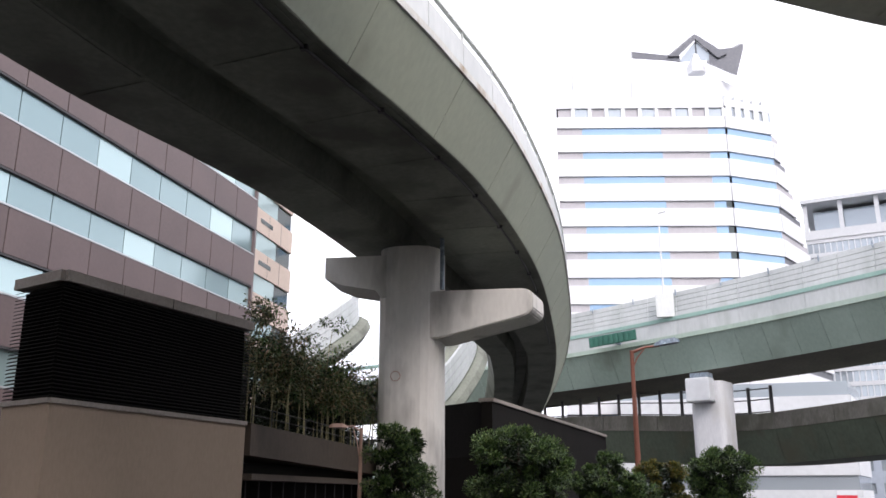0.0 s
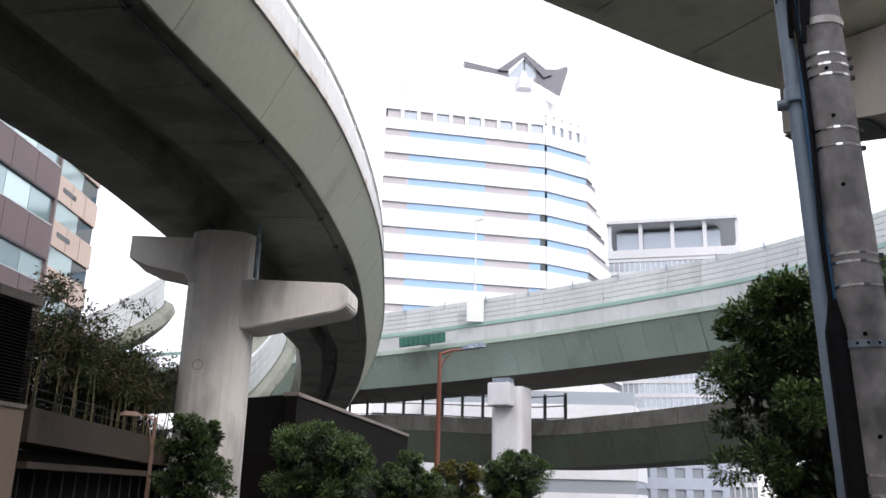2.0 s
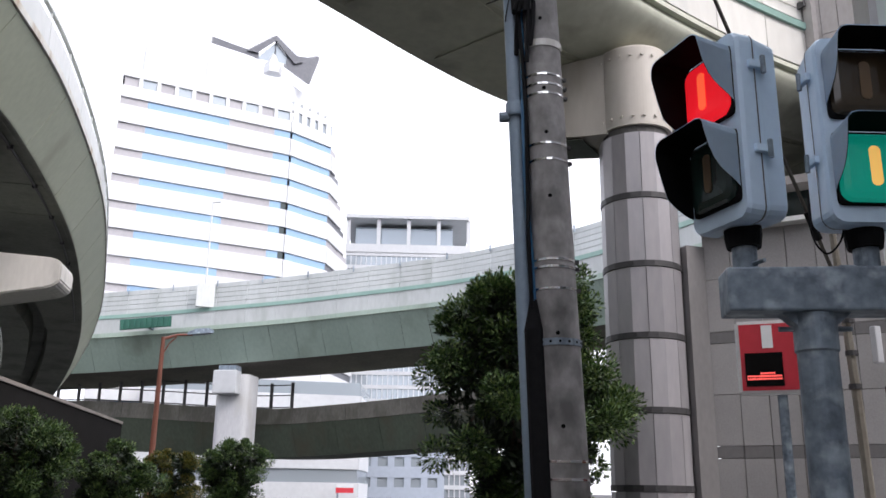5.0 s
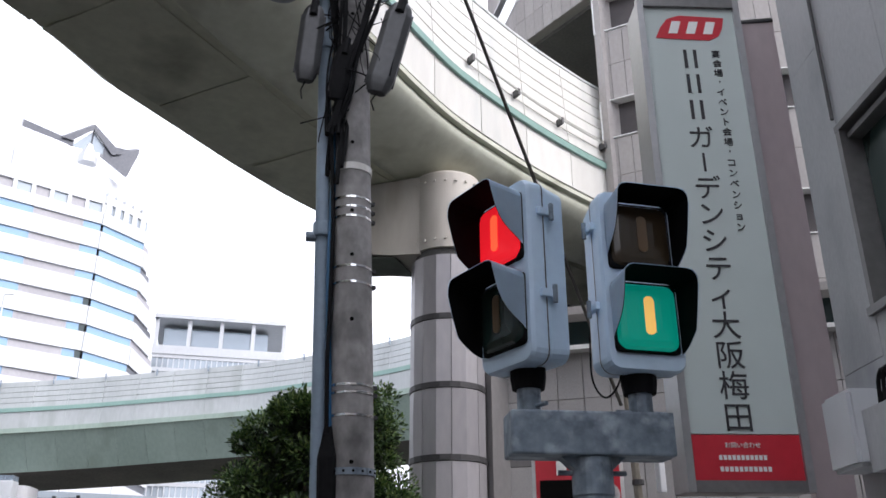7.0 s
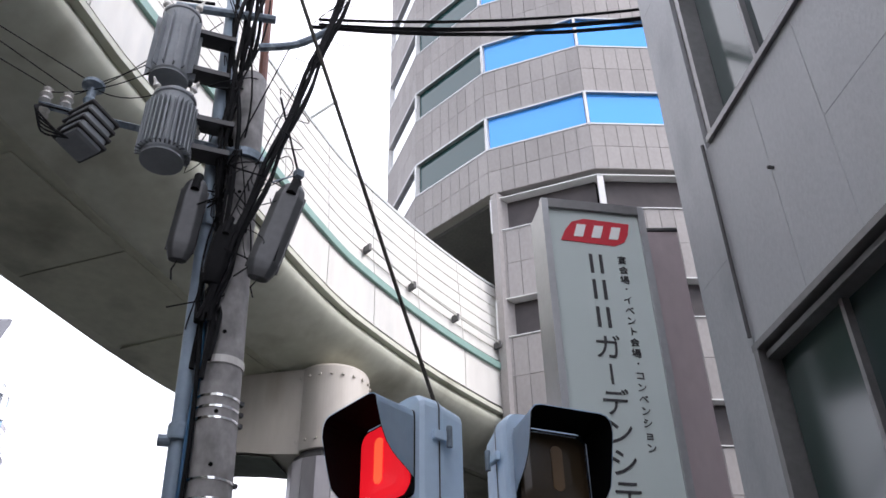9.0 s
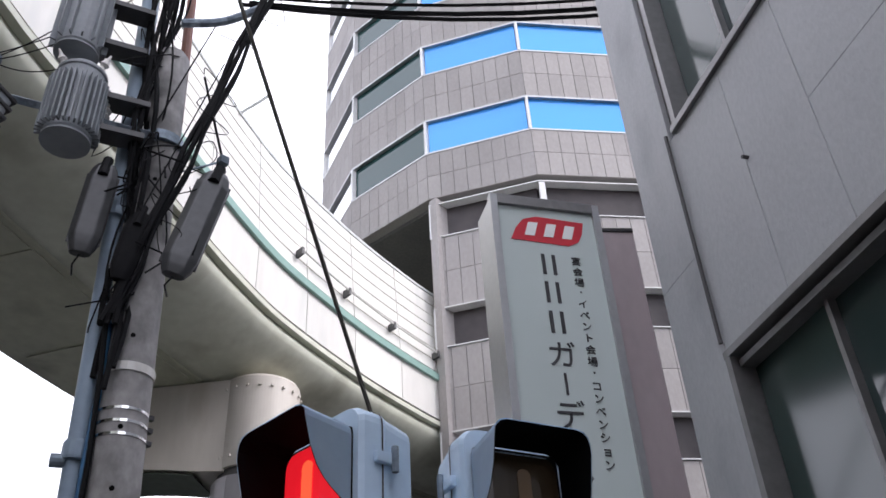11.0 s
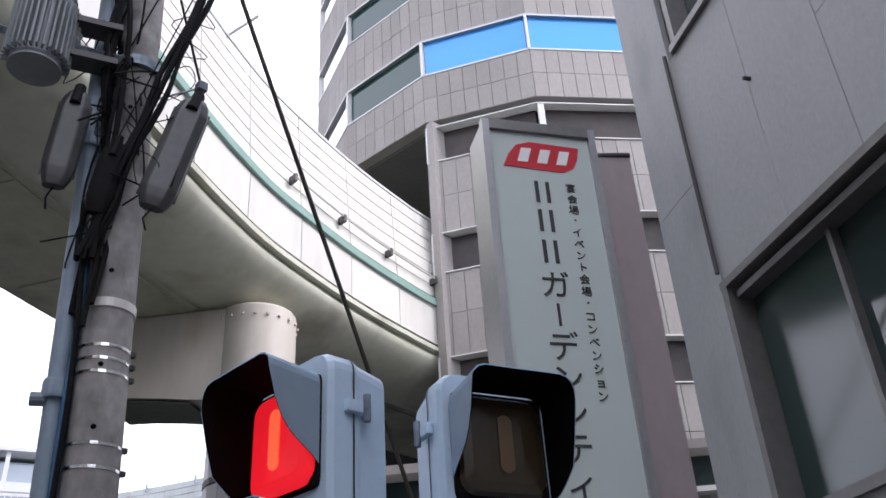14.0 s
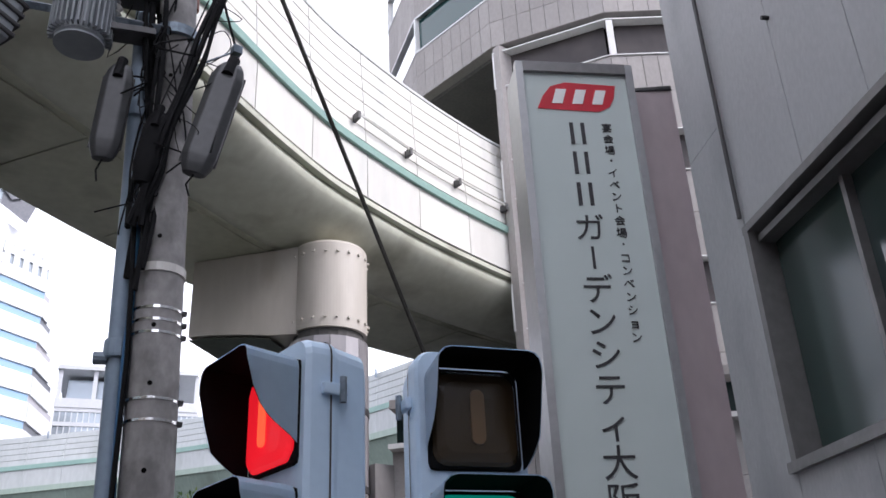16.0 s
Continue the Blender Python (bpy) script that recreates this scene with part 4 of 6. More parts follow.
part("inner_box", prism([(p.x * 1.0 + dx, p.y + dy) for p, dx, dy in ((E0, 0.1, 0.12), (E1, -0.1, 0.14), (E2, -0.12, -0.1), (E3, 0.1, -0.1))], 2.5, 4.62), M_DARK, enc)
for i in range(30):
    z = 2.6 + i * 0.0685
    for a, b in ((E1, E2), (E0, E1)):
        d = (b - a).normalized()
        nr = Vector((d.y, -d.x, 0))
        ring = [[p + nr * o + Vector((0, 0, zz)) for o, zz in ((0.02, z), (-0.05, z + 0.034), (-0.05, z + 0.044), (0.02, z + 0.012))] for p in (a, b)]
        part("slat", loft(ring), M_LOUVRE, enc)
for a, b in ((E1, E2), (E0, E1)):
    band(a, b, 2.49, 2.58, 0.05, M_COPING, "sill", enc)
    n_c = 4 if a is E1 else 1
    for i in range(n_c):
        band(a, b, 4.66, 4.86, 0.08, M_COPING, "coping_stone", enc, i / n_c + 0.002, (i + 1) / n_c - 0.002, 0.35)

# ---- planter wall with bamboo ----
pw = thing("planter_wall", "tan planter wall and recesses with shade in their dark colour", "wall", (-8.3, 22, 0))
part("upper_wall", loft([[(x0, y, z0), (x1, y, z0), (x1, y, z1), (x0, y, z1)] for x0, x1, y, z0, z1 in ((-9.9, -8.66, 18.5, 1.85, 2.58), (-9.4, -7.6, 27.5, 1.6, 2.33))]), M_RENDER_SHADE, pw)
# A solid near-black block stands for the shade under the ledge.
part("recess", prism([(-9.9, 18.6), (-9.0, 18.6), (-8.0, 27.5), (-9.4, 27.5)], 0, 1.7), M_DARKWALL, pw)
part("ledge", prism([(-9.0, 18.3), (-8.5, 18.3), (-7.5, 27.5), (-8.0, 27.5)], 1.3, 1.44), M_RENDER_SHADE, pw)
for i in range(14):
    a = Vector((-8.8, 18.7, 0)).lerp(Vector((-7.8, 27, 0)), i / 13)
    part("railing_bar", tube([a + Vector((0, 0, 0.2)), a + Vector((0, 0, 1.3))], 0.02, 5), M_CLADBAND, pw)
for z in (0.2, 0.4):
    part("guard_wire", tube([(-8.7, 18.6, 2.58 + z), (-7.65, 27.3, 2.33 + z)], 0.012, 5), M_CLADBAND, pw)
for i in range(10):
    a = Vector((-8.7, 18.6, 2.5)).lerp(Vector((-7.65, 27.3, 2.25)), i / 9)
    part("guard_post", tube([a, a + Vector((0, 0, 0.5))], 0.014, 5), M_CLADBAND, pw)


def leaf_cloud(centers, radius, count, size, seed, squash=0.8, droop=0.0):
    """Leaves as small bent blades round a set of centres; joined into one mesh."""
    rnd = random.Random(seed)
    vs, fs = [], []
    lobes = [radius * rnd.uniform(0.55, 1.45) for c in centers]
    for i in range(count):
        j = rnd.randrange(len(centers))
        c = centers[j]
        d = Vector((rnd.gauss(0, 1), rnd.gauss(0, 1), rnd.gauss(0, 1)))
        d.normalize()
        p = Vector(c) + Vector((d.x, d.y, d.z * squash)) * lobes[j] * rnd.uniform(0.4, 1.05)
        out = (d + Vector((rnd.uniform(-0.6, 0.6), rnd.uniform(-0.6, 0.6), rnd.uniform(-0.3, 0.7) - droop))).normalized()
        side = out.cross(Vector((rnd.uniform(-1, 1), rnd.uniform(-1, 1), 1))).normalized()
        up = side.cross(out)
        s = size * rnd.uniform(0.6, 1.3)
        n = len(vs)
        vs += [p, p + out * s * 0.5 + side * s * 0.22 + up * s * 0.06, p + out * s, p + out * s * 0.5 - side * s * 0.22 + up * s * 0.06]
        fs += [(n, n + 1, n + 2), (n, n + 2, n + 3)]
    me = bpy.data.meshes.new("leaves")
    me.from_pydata([tuple(v) for v in vs], [], fs)
    return me


def tree(name, label, at, height, spread, clumps, leaves, leaf, material, seed, trunk=0.12, low=0.35, bark=None):
    rnd = random.Random(seed)
    t = thing(name, label, "tree", at)
    x, y, z = at
    top = Vector((x + rnd.uniform(-0.1, 0.1), y, z + height * 0.8))
    part("trunk", tube([(x, y, z), (x + 0.03, y, z + height * 0.3), (x - 0.03, y + 0.04, z + height * 0.55), top], [trunk, trunk * 0.8, trunk * 0.55, trunk * 0.2], 8), bark or M_BARK, t)
    cs = []
    for i in range(clumps):
        a = rnd.uniform(0, 2 * math.pi)
        h = rnd.uniform(low, 1.0)
        prof = math.sin(math.pi * min(1, max(0.0, (h - low * 0.5) / (1.12 - low * 0.5)))) ** 0.6
        r = spread * prof * math.sqrt(rnd.uniform(0.1, 1))
        cs.append((x + r * math.cos(a), y + r * math.sin(a), z + h * height * 0.9))
    for c in cs[:12]:
        b = Vector((x, y, z + height * rnd.uniform(0.3, 0.6)))
        part("limb", tube([b, b.lerp(Vector(c), 0.55) + Vector((0, 0, 0.1)), c], [trunk * 0.35, trunk * 0.2, trunk * 0.07], 5), bark or M_BARK, t)
    me = leaf_cloud(cs, spread * 0.2, leaves, leaf, seed + 1)
    me.materials.append(material)
    # A darker inner shell of leaves paints the shade inside the crown.
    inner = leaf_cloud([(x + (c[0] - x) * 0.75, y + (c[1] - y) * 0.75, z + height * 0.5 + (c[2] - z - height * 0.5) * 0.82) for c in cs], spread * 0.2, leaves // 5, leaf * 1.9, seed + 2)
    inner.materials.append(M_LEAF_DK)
    part("shaded_inner_foliage", inner, None, t, kind="stuff")
    part("crown", me, material, t, kind="stuff")
    return t


tree("street_tree", "dense green camphor street tree behind the utility pole", (5.15, 11.5, 0.0), 4.75, 1.5, 110, 80000, 0.075, M_LEAF, 11, 0.14, 0.1)
tree("street_tree", "dark green clipped street tree beside the concrete pier", (-5.6, 21.0, 0.0), 2.85, 1.05, 40, 17000, 0.075, M_LEAF, 12, 0.08, 0.25)
tree("street_tree", "broad dark green street tree before the dark wall", (-3.05, 25.5, 0.0), 3.1, 1.6, 75, 42000, 0.08, M_LEAF, 13, 0.1, 0.1)
tree("street_tree", "green street tree with loose foliage", (-0.4, 27.6, 0.0), 2.5, 1.25, 48, 24000, 0.08, M_LEAF, 14, 0.08, 0.1)
tree("street_tree", "small street tree with yellowing leaves", (1.3, 30.0, 0.0), 2.3, 1.1, 46, 18000, 0.08, M_LEAF_YL, 15, 0.08, 0.1)
tree("street_tree", "compact dark green street tree below the white pier", (3.7, 33.3, 0.0), 2.95, 1.35, 60, 31000, 0.085, M_LEAF, 16, 0.09, 0.1)

# bamboo canes with thin leaves
rb = random.Random(21)
for i in range(34):
    u = rb.random()
    x, y = -9.2 + 1.1 * u + rb.uniform(-0.45, 0.35), 19.1 + 8.0 * u
    zb = 2.52 - 0.25 * u
    h = rb.uniform(1.7, 2.9) if i % 5 else rb.uniform(2.9, 3.6)
    bam = thing("bamboo", "thin bamboo cane with sparse reddish green leaves", "bamboo", (x, y, zb), group="bamboo thicket on the planter wall")
    lean = Vector((rb.uniform(-0.3, 0.3), rb.uniform(-0.3, 0.3), 0))
    pts = [Vector((x, y, zb)) + lean * (k / 4) ** 2 + Vector((0, 0, h * k / 4)) for k in range(5)]
    part("cane", tube(pts, [0.022, 0.02, 0.017, 0.012, 0.005], 6), M_BAMBOO, bam)
    cs = [tuple(pts[1].lerp(pts[4], rb.uniform(0.25, 1.0)) + Vector((rb.uniform(-0.4, 0.4), rb.uniform(-0.4, 0.4), 0))) for k in range(12)]
    me = leaf_cloud(cs, 0.27, 620, 0.11, 100 + i, 0.7, 0.5)
    me.materials.append(M_LEAF_BB if i % 3 else M_LEAF)
    part("leaves", me, None, bam, kind="stuff")

hr = random.Random(9)
# Undergrowth behind the canes, its leaf colour darkened to hold the shade there.
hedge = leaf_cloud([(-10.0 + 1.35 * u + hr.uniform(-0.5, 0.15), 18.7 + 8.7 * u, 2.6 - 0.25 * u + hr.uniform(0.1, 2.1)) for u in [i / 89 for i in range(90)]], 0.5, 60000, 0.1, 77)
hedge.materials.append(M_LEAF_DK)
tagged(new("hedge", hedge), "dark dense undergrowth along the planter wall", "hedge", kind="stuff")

# ---- dark wedge-shaped ramp entrance ----
wedge = thing("ramp_entrance", "black walled underpass entrance with a pale coping", "entrance", (-4, 33, 0))
W1, W2, W3 = Vector((-6.3, 31.2, 0)), Vector((-4.3, 29.5, 0)), Vector((-0.2, 49.0, 0))
part("front_louvre", prism([(W1.x, W1.y), (W2.x, W2.y), (W2.x - 0.3, W2.y + 0.5), (W1.x + 0.2, W1.y + 0.4)], 2.3, 4.2), M_LOUVRE, wedge)
part("front_base", prism([(W1.x, W1.y), (W2.x, W2.y), (W2.x - 0.3, W2.y + 0.5), (W1.x + 0.2, W1.y + 0.4)], 0, 2.3), M_DARKWALL, wedge)
band(W2, W3, 0, 4.15, 0, M_DARKWALL, "side_wall", wedge, depth=0.4)
band(W2, W3, 4.15, 4.28, 0.06, M_COPING, "coping", wedge, depth=0.5)

# ---- street lamps ----
def street_lamp(label, at, h, arm, material, r=0.09):
    s = thing("street_lamp", label, "street lamp", at)
    x, y, z = at
    part("post", tube([(x, y, 0), (x, y, h * 0.5), (x, y, h)], [r * 1.3, r, r * 0.75], 10), material, s)
    ax = Vector(arm)
    tip = Vector((x, y, h)) + ax
    part("arm", tube([(x, y, h - 0.1), Vector((x, y, h)) + ax * 0.5 + Vector((0, 0, 0.05)), tip], [r * 0.6, r * 0.5, r * 0.4], 8), material, s)
    part("bracket", tube([(x, y, h - 0.9), Vector((x, y, h - 0.35)) + ax * 0.22, Vector((x, y, h - 0.05)) + ax * 0.45], r * 0.3, 6), material, s)
    d = ax.normalized()
    n2 = Vector((-d.y, d.x, 0)) * r * 2.6
    head = [[tip + d * s1 + n2 * w + Vector((0, 0, zz)) for w, zz in ((-k, 0), (k, 0), (k * 0.7, hh), (-k * 0.7, hh))] for s1, k, hh in ((-1.9 * r, 0.5, r), (0.8 * r, 1.0, r * 2), (5.8 * r, 1.0, r * 2), (7.7 * r, 0.5, r))]
    part("lamp_head", loft(head), M_GALV if h > 5 else material, s)
    return s


street_lamp("red-brown steel street lamp with a curved bracket arm", (1.2, 43.5, 0), 8.05, (1.35, 0, 0.2), M_RUSTPAINT, 0.13)
street_lamp("pinkish brown ornate street lamp with a short arm", (-6.65, 20.8, 0), 2.62, (-0.42, -0.1, 0.0), M_PINKPAINT, 0.05)
rl = thing("road_lamp", "tall thin white lamp post on the green ramp", "street lamp", (5.0, 69.4, 14))
part("post", tube([(5.3, 70.9, 13.6), (5.3, 70.9, 24.0)], [0.09, 0.06], 8), M_WHITE, rl)
part("arm", tube([(5.3, 70.9, 24.0), (5.9, 70.6, 24.05)], 0.07, 6), M_WHITE, rl)
part("base_box", box((4.6, 70.2, 15.0), (6.0, 70.6, 16.9)), M_PANEL, rl)
gs = thing("road_sign", "dark green ribbed sign panel hung on the ramp", "sign", (1.4, 72, 14))
part("board", box((-2.1, -0.06, -0.42), (2.1, 0.06, 0.42), pose(1.0, 71.6, 13.55, 0, -4, -26)), M_GREENSIGN, gs)
for i in range(9):
    part("rib", box((-2.0 + i * 0.46, -0.14, -0.35), (-1.75 + i * 0.46, -0.06, 0.35), pose(1.0, 71.6, 13.55, 0, -4, -26)), M_GREENSIGN, gs)
part("hanger", box((-0.1, 0.05, -0.3), (0.1, 1.6, 0.3), pose(1.0, 71.6, 13.55, 0, -4, -26)), M_GALV, gs)

# ---- unseen walls round the viewer, added to block low sky light ----
for nm, x0, y0, x1, y1, h in (("sky_block_south", -30, -26, 30, -20, 13), ("sky_block_west", -46, -26, -40, 60, 26), ("sky_block_east", 26, -20, 34, 2, 16)):
    solo(nm, box((x0, y0, 0), (x1, y1, h)), M_COPING, "unseen plain grey-brown wall added to block low sky light", "wall", kind="structure")

# ---- grey panelled building close by ----
WD = Vector((0.513, 0.858, 0)).normalized()
WN = Vector((-WD.y, WD.x, 0))
W0 = Vector((5.62, 2.72, 0))


def wall_box(s0, s1, z0, z1, o0, o1):
    """A block in the wall's own frame: along it, up, and out of it towards the street."""
    pts = [W0 + WD * s + WN * o for s, o in ((s0, o0), (s1, o0), (s1, o1), (s0, o1))]
    return prism([(p.x, p.y) for p in pts], z0, z1)


bld = thing("panel_building", "blue-grey panelled building with aluminium windows", "building", tuple(W0))
part("core", wall_box(-9, 0.59, 0, 16, -6, -0.35), M_JOINT, bld)
part("backing", wall_box(-9, 0.59, 0, 3.24, -0.36, -0.05), M_JOINT, bld)
part("backing", wall_box(-9, 0.59, 4.88, 6.92, -0.36, -0.05), M_JOINT, bld)
part("backing", wall_box(0.02, 0.59, 3.24, 4.88, -0.36, -0.05), M_JOINT, bld)
part("backing", wall_box(-0.12, 0.59, 6.92, 16, -0.36, -0.05), M_JOINT, bld)
part("backing", wall_box(-9, -3.4, 3.24, 4.88, -0.36, -0.05), M_JOINT, bld)
part("backing", wall_box(-9, -2.6, 6.92, 16, -0.36, -0.05), M_JOINT, bld)
part("backing", wall_box(-2.6, -0.12, 9.4, 16, -0.36, -0.05), M_JOINT, bld)
J = 0.003
cells = [(0.0, 0.65, 0, 2.9), (0.0, 0.65, 2.9, 5.76), (0.0, 0.65, 5.76, 9.4), (0.0, 0.65, 9.4, 16)]
cells += [(a, b, z0, z1) for a, b in ((-0.82, 0.0), (-1.55, -0.82), (-2.6, -1.55), (-3.4, -2.6), (-4.6, -3.4), (-6, -4.6), (-9, -6)) for z0, z1 in ((0, 1.6), (1.6, 3.24))]
cells += [(-0.82, 0.0, 4.9, 6.9), (-1.55, -0.82, 4.9, 6.9), (-2.6, -1.55, 4.9, 5.87), (-2.6, -1.55, 5.87, 6.9), (-3.4, -2.6, 4.9, 5.87), (-3.4, -2.6, 5.87, 9.4)]
cells += [(-4.6, -3.4, 3.24, 5.87), (-4.6, -3.4, 5.87, 9.4), (-6, -4.6, 3.24, 9.4), (-9, -6, 3.24, 9.4), (-2.6, -0.12, 9.4, 12.5), (-2.6, -0.12, 12.5, 16), (-9, -2.6, 9.4, 16)]
for s0, s1, z0, z1 in cells:
    part("wall_panel", wall_box(s0 + J, s1 - J, z0 + J, z1 - J, -0.06, 0.0), M_WALLPANEL, bld)
part("corner_return", wall_box(0.59, 0.65, 0, 16, -6, -0.065), M_WALLPANEL, bld)


def wall_window(s0, s1, z0, z1, mull, name="window"):
    w = part(name, wall_box(s0, s1, z0, z1, -0.3, -0.2), M_DARKGLASS, bld, "dark sliding window with aluminium frame")
    for a, b, c, d, o in ((s0 - 0.02, s1 + 0.02, z1 - 0.045, z1 + 0.012, 0.012), (s0 - 0.02, s1 + 0.02, z0 - 0.02, z0 + 0.045, 0.04), (s1 - 0.05, s1 + 0.012, z0 + 0.045, z1 - 0.045, 0.01), (s0 - 0.012, s0 + 0.05, z0 + 0.045, z1 - 0.045, 0.01)):
        part("frame", wall_box(a, b, c, d, -0.3, o), M_WINFRAME, w)
    part("inner_rim", wall_box(s0 + 0.06, s1 - 0.06, z1 - 0.13, z1 - 0.08, -0.22, -0.05), M_WINFRAME, w)
    for m in mull:
        part("mullion", wall_box(m - 0.02, m + 0.02, z0 + 0.06, z1 - 0.1, -0.22, -0.14), M_WINFRAME, w)
    part("sash", wall_box(mull[0] + 0.03, s1 - 0.06, z0 + 0.06, z1 - 0.13, -0.22, -0.17), M_SASH, w, "greenish frosted sash glass")
    return w


wall_window(-3.4, 0.02, 3.24, 4.88, (-0.93, -2.1))
wall_window(-2.6, -0.12, 6.92, 9.4, (-0.85, -1.7))
part("pipe", tube([W0 + WD * 0.0 + WN * 0.03 + Vector((0, 0, z)) for z in (4.95, 5.78, 6.7, 6.95)], 0.018, 6), M_CLADBAND, bld)
part("hook", tube([W0 + WD * -0.85 + WN * o + Vector((0, 0, 5.98)) for o in (0, 0.05)], 0.015, 6), M_CLADBAND, bld)

# cable coil box low on that wall
jb = thing("junction_box", "grey junction box with looped black cables on the wall", "junction box", tuple(W0 + WD * 0.5 + WN * 0.1 + Vector((0, 0, 2.5))))
jbm = wall_box(0.1, 0.57, 2.1, 2.68, 0.004, 0.28)
bmesh.ops.bevel(jbm, geom=jbm.edges[:], offset=0.03, segments=2, affect="EDGES")
part("cover", jbm, M_BLDGREY, jb, "pale grey rounded cover")
part("body", wall_box(-0.95, 0.095, 2.05, 2.5, 0.004, 0.2), M_WALLPANEL, jb)
for i in range(7):
    c = W0 + WD * (-0.18 - i * 0.09) + WN * 0.13 + Vector((0, 0, 2.62))
    part("cable", tube([c + WD * (0.1 * math.cos(a)) + WN * 0.008 * i + Vector((0, 0, 0.13 * math.sin(a))) for a in [k * 0.45 for k in range(9)]], 0.018, 6), M_BLACK, jb)
    part("gland", tube([c + WD * 0.1 + WN * 0.008 * i - Vector((0, 0, 0.14)), c + WD * 0.1 + WN * 0.008 * i], [0.028, 0.016], 7), M_BLACK, jb)

# ---- tall projecting sign ----
SA0, SB0 = Vector((5.41, 4.56, 0)), Vector((6.37, 4.0, 0))
SD = (SB0 - SA0).normalized()
SN = Vector((SD.y, -SD.x, 0))
if SN.dot(Vector((0, 0, 0)) - SA0) < 0:
    SN = -SN


def on_sign(s0, s1, z0, z1, o0, o1):
    pts = [SA0 + SD * s + SN * o for s, o in ((s0, o0), (s1, o0), (s1, o1), (s0, o1))]
    return prism([(p.x, p.y) for p in pts], z0, z1)


sgn = thing("vertical_sign", "tall pale green sign box with dark vertical lettering", "sign", tuple(SA0 + Vector((0, 0, 2.1))))
part("sign_case", on_sign(-0.01, 1.1, 2.1, 7.33, -0.42, -0.03), M_ALU, sgn, "brushed stainless sign case")
part("face", on_sign(0.05, 1.04, 2.59, 7.24, -0.03, 0.0), M_SIGNFACE, sgn, "pale grey-green sign face")
part("red_footer", on_sign(0.05, 1.04, 2.18, 2.582, -0.03, 0.0), M_RED, sgn, "red footer panel")
for s0, s1 in ((-0.02, 0.05), (1.04, 1.11)):
    part("side_frame", on_sign(s0, s1, 2.08, 7.35, -0.05, 0.035), M_ALU, sgn)
part("top_frame", on_sign(0.05, 1.04, 7.24, 7.35, -0.05, 0.04), M_WINFRAME, sgn)
part("bottom_frame", on_sign(0.05, 1.04, 2.08, 2.18, -0.05, 0.035), M_WINFRAME, sgn)
for z in (3.05, 6.45):
    part("bracket", tube([SA0 + SD * 0.9 - SN * 0.36 + Vector((0, 0, z)), Vector((6.9, 4.3, z))], 0.03, 8), M_GALV, sgn)


def flat_shape(pts, o0, o1):
    return loft([[SA0 + SD * s + SN * o + Vector((0, 0, z)) for s, z in pts] for o in (o0, o1)])


part("logo_field", flat_shape([(0.16, 6.84), (0.22, 6.98), (0.3, 7.09), (0.44, 7.14), (0.93, 7.12), (0.9, 6.98), (0.85, 6.88), (0.74, 6.82)], 0.003, 0.008), M_RED, sgn, "red curved logo field")
for a, b in ((0.3, 0.43), (0.49, 0.62), (0.68, 0.81)):
    part("logo_shape", flat_shape([(a, 6.9), (b - 0.03, 6.9), (b + 0.02, 7.06), (a + 0.05, 7.06)], 0.011, 0.014), M_WHITEINK, sgn)


def lettering(text, size, material, parent, origin, right, up, depth=0.004, wide=1.0):
    """Raised words; origin is the lower left corner of the first one."""
    cu = bpy.data.curves.new("lettering", "FONT")
    cu.body, cu.size, cu.extrude = text, size, depth
    tmp = bpy.data.objects.new("lettering", cu)
    me = bpy.data.meshes.new_from_object(tmp)
    bpy.data.objects.remove(tmp)
    r, u = Vector(right).normalized(), Vector(up).normalized()
    n = r.cross(u)
    r = r * wide
    me.transform(Matrix(((r.x, u.x, n.x, origin[0]), (r.y, u.y, n.y, origin[1]), (r.z, u.z, n.z, origin[2]), (0, 0, 0, 1))))
    me.materials.clear()
    me.materials.append(material)
    return part("lettering", me, material, parent)


UP = Vector((0, 0, 1))
right_s = SD
# three plain bars for the maker's letters, then the hall's name
for z in (6.58, 6.27, 5.95):
    part("letter_bar", on_sign(0.44, 0.475, z - 0.115, z + 0.115, 0.003, 0.008), M_INK, sgn)
    part("letter_bar", on_sign(0.545, 0.58, z - 0.115, z + 0.115, 0.003, 0.008), M_INK, sgn)
for i, ch in enumerate("ガーデンシティ大阪梅田"):
    z = 5.62 - 0.288 * i
    if ch == "ー":
        part("letter_bar", on_sign(0.498, 0.522, z - 0.105, z + 0.105, 0.003, 0.008), M_INK, sgn)
    else:
        lettering(ch, 0.285, M_INK, sgn, SA0 + SD * 0.368 + SN * 0.006 + Vector((0, 0, z - 0.105)), right_s, UP)
zc = 6.61
for ch in "宴会場・イベント会場・コンベンション":
    if ch == "・":
        part("letter_dot", on_sign(0.782, 0.798, zc + 0.04, zc + 0.056, 0.003, 0.008), M_INK, sgn)
    else:
        lettering(ch, 0.1, M_INK, sgn, SA0 + SD * 0.74 + SN * 0.006 + Vector((0, 0, zc)), right_s, UP)
    zc -= 0.1195
lettering("お問い合わせ", 0.055, M_WHITEINK, sgn, SA0 + SD * 0.35 + SN * 0.006 + Vector((0, 0, 2.47)), right_s, UP)
for z, s0, s1 in ((2.36, 0.29, 0.73), (2.26, 0.29, 0.76)):
    n_b = 11
    for i in range(n_b):
        a = s0 + (s1 - s0) * i / n_b
        part("text_bar", on_sign(a, a + (s1 - s0) / n_b * 0.72, z, z + 0.042, 0.003, 0.007), M_WHITEINK, sgn)

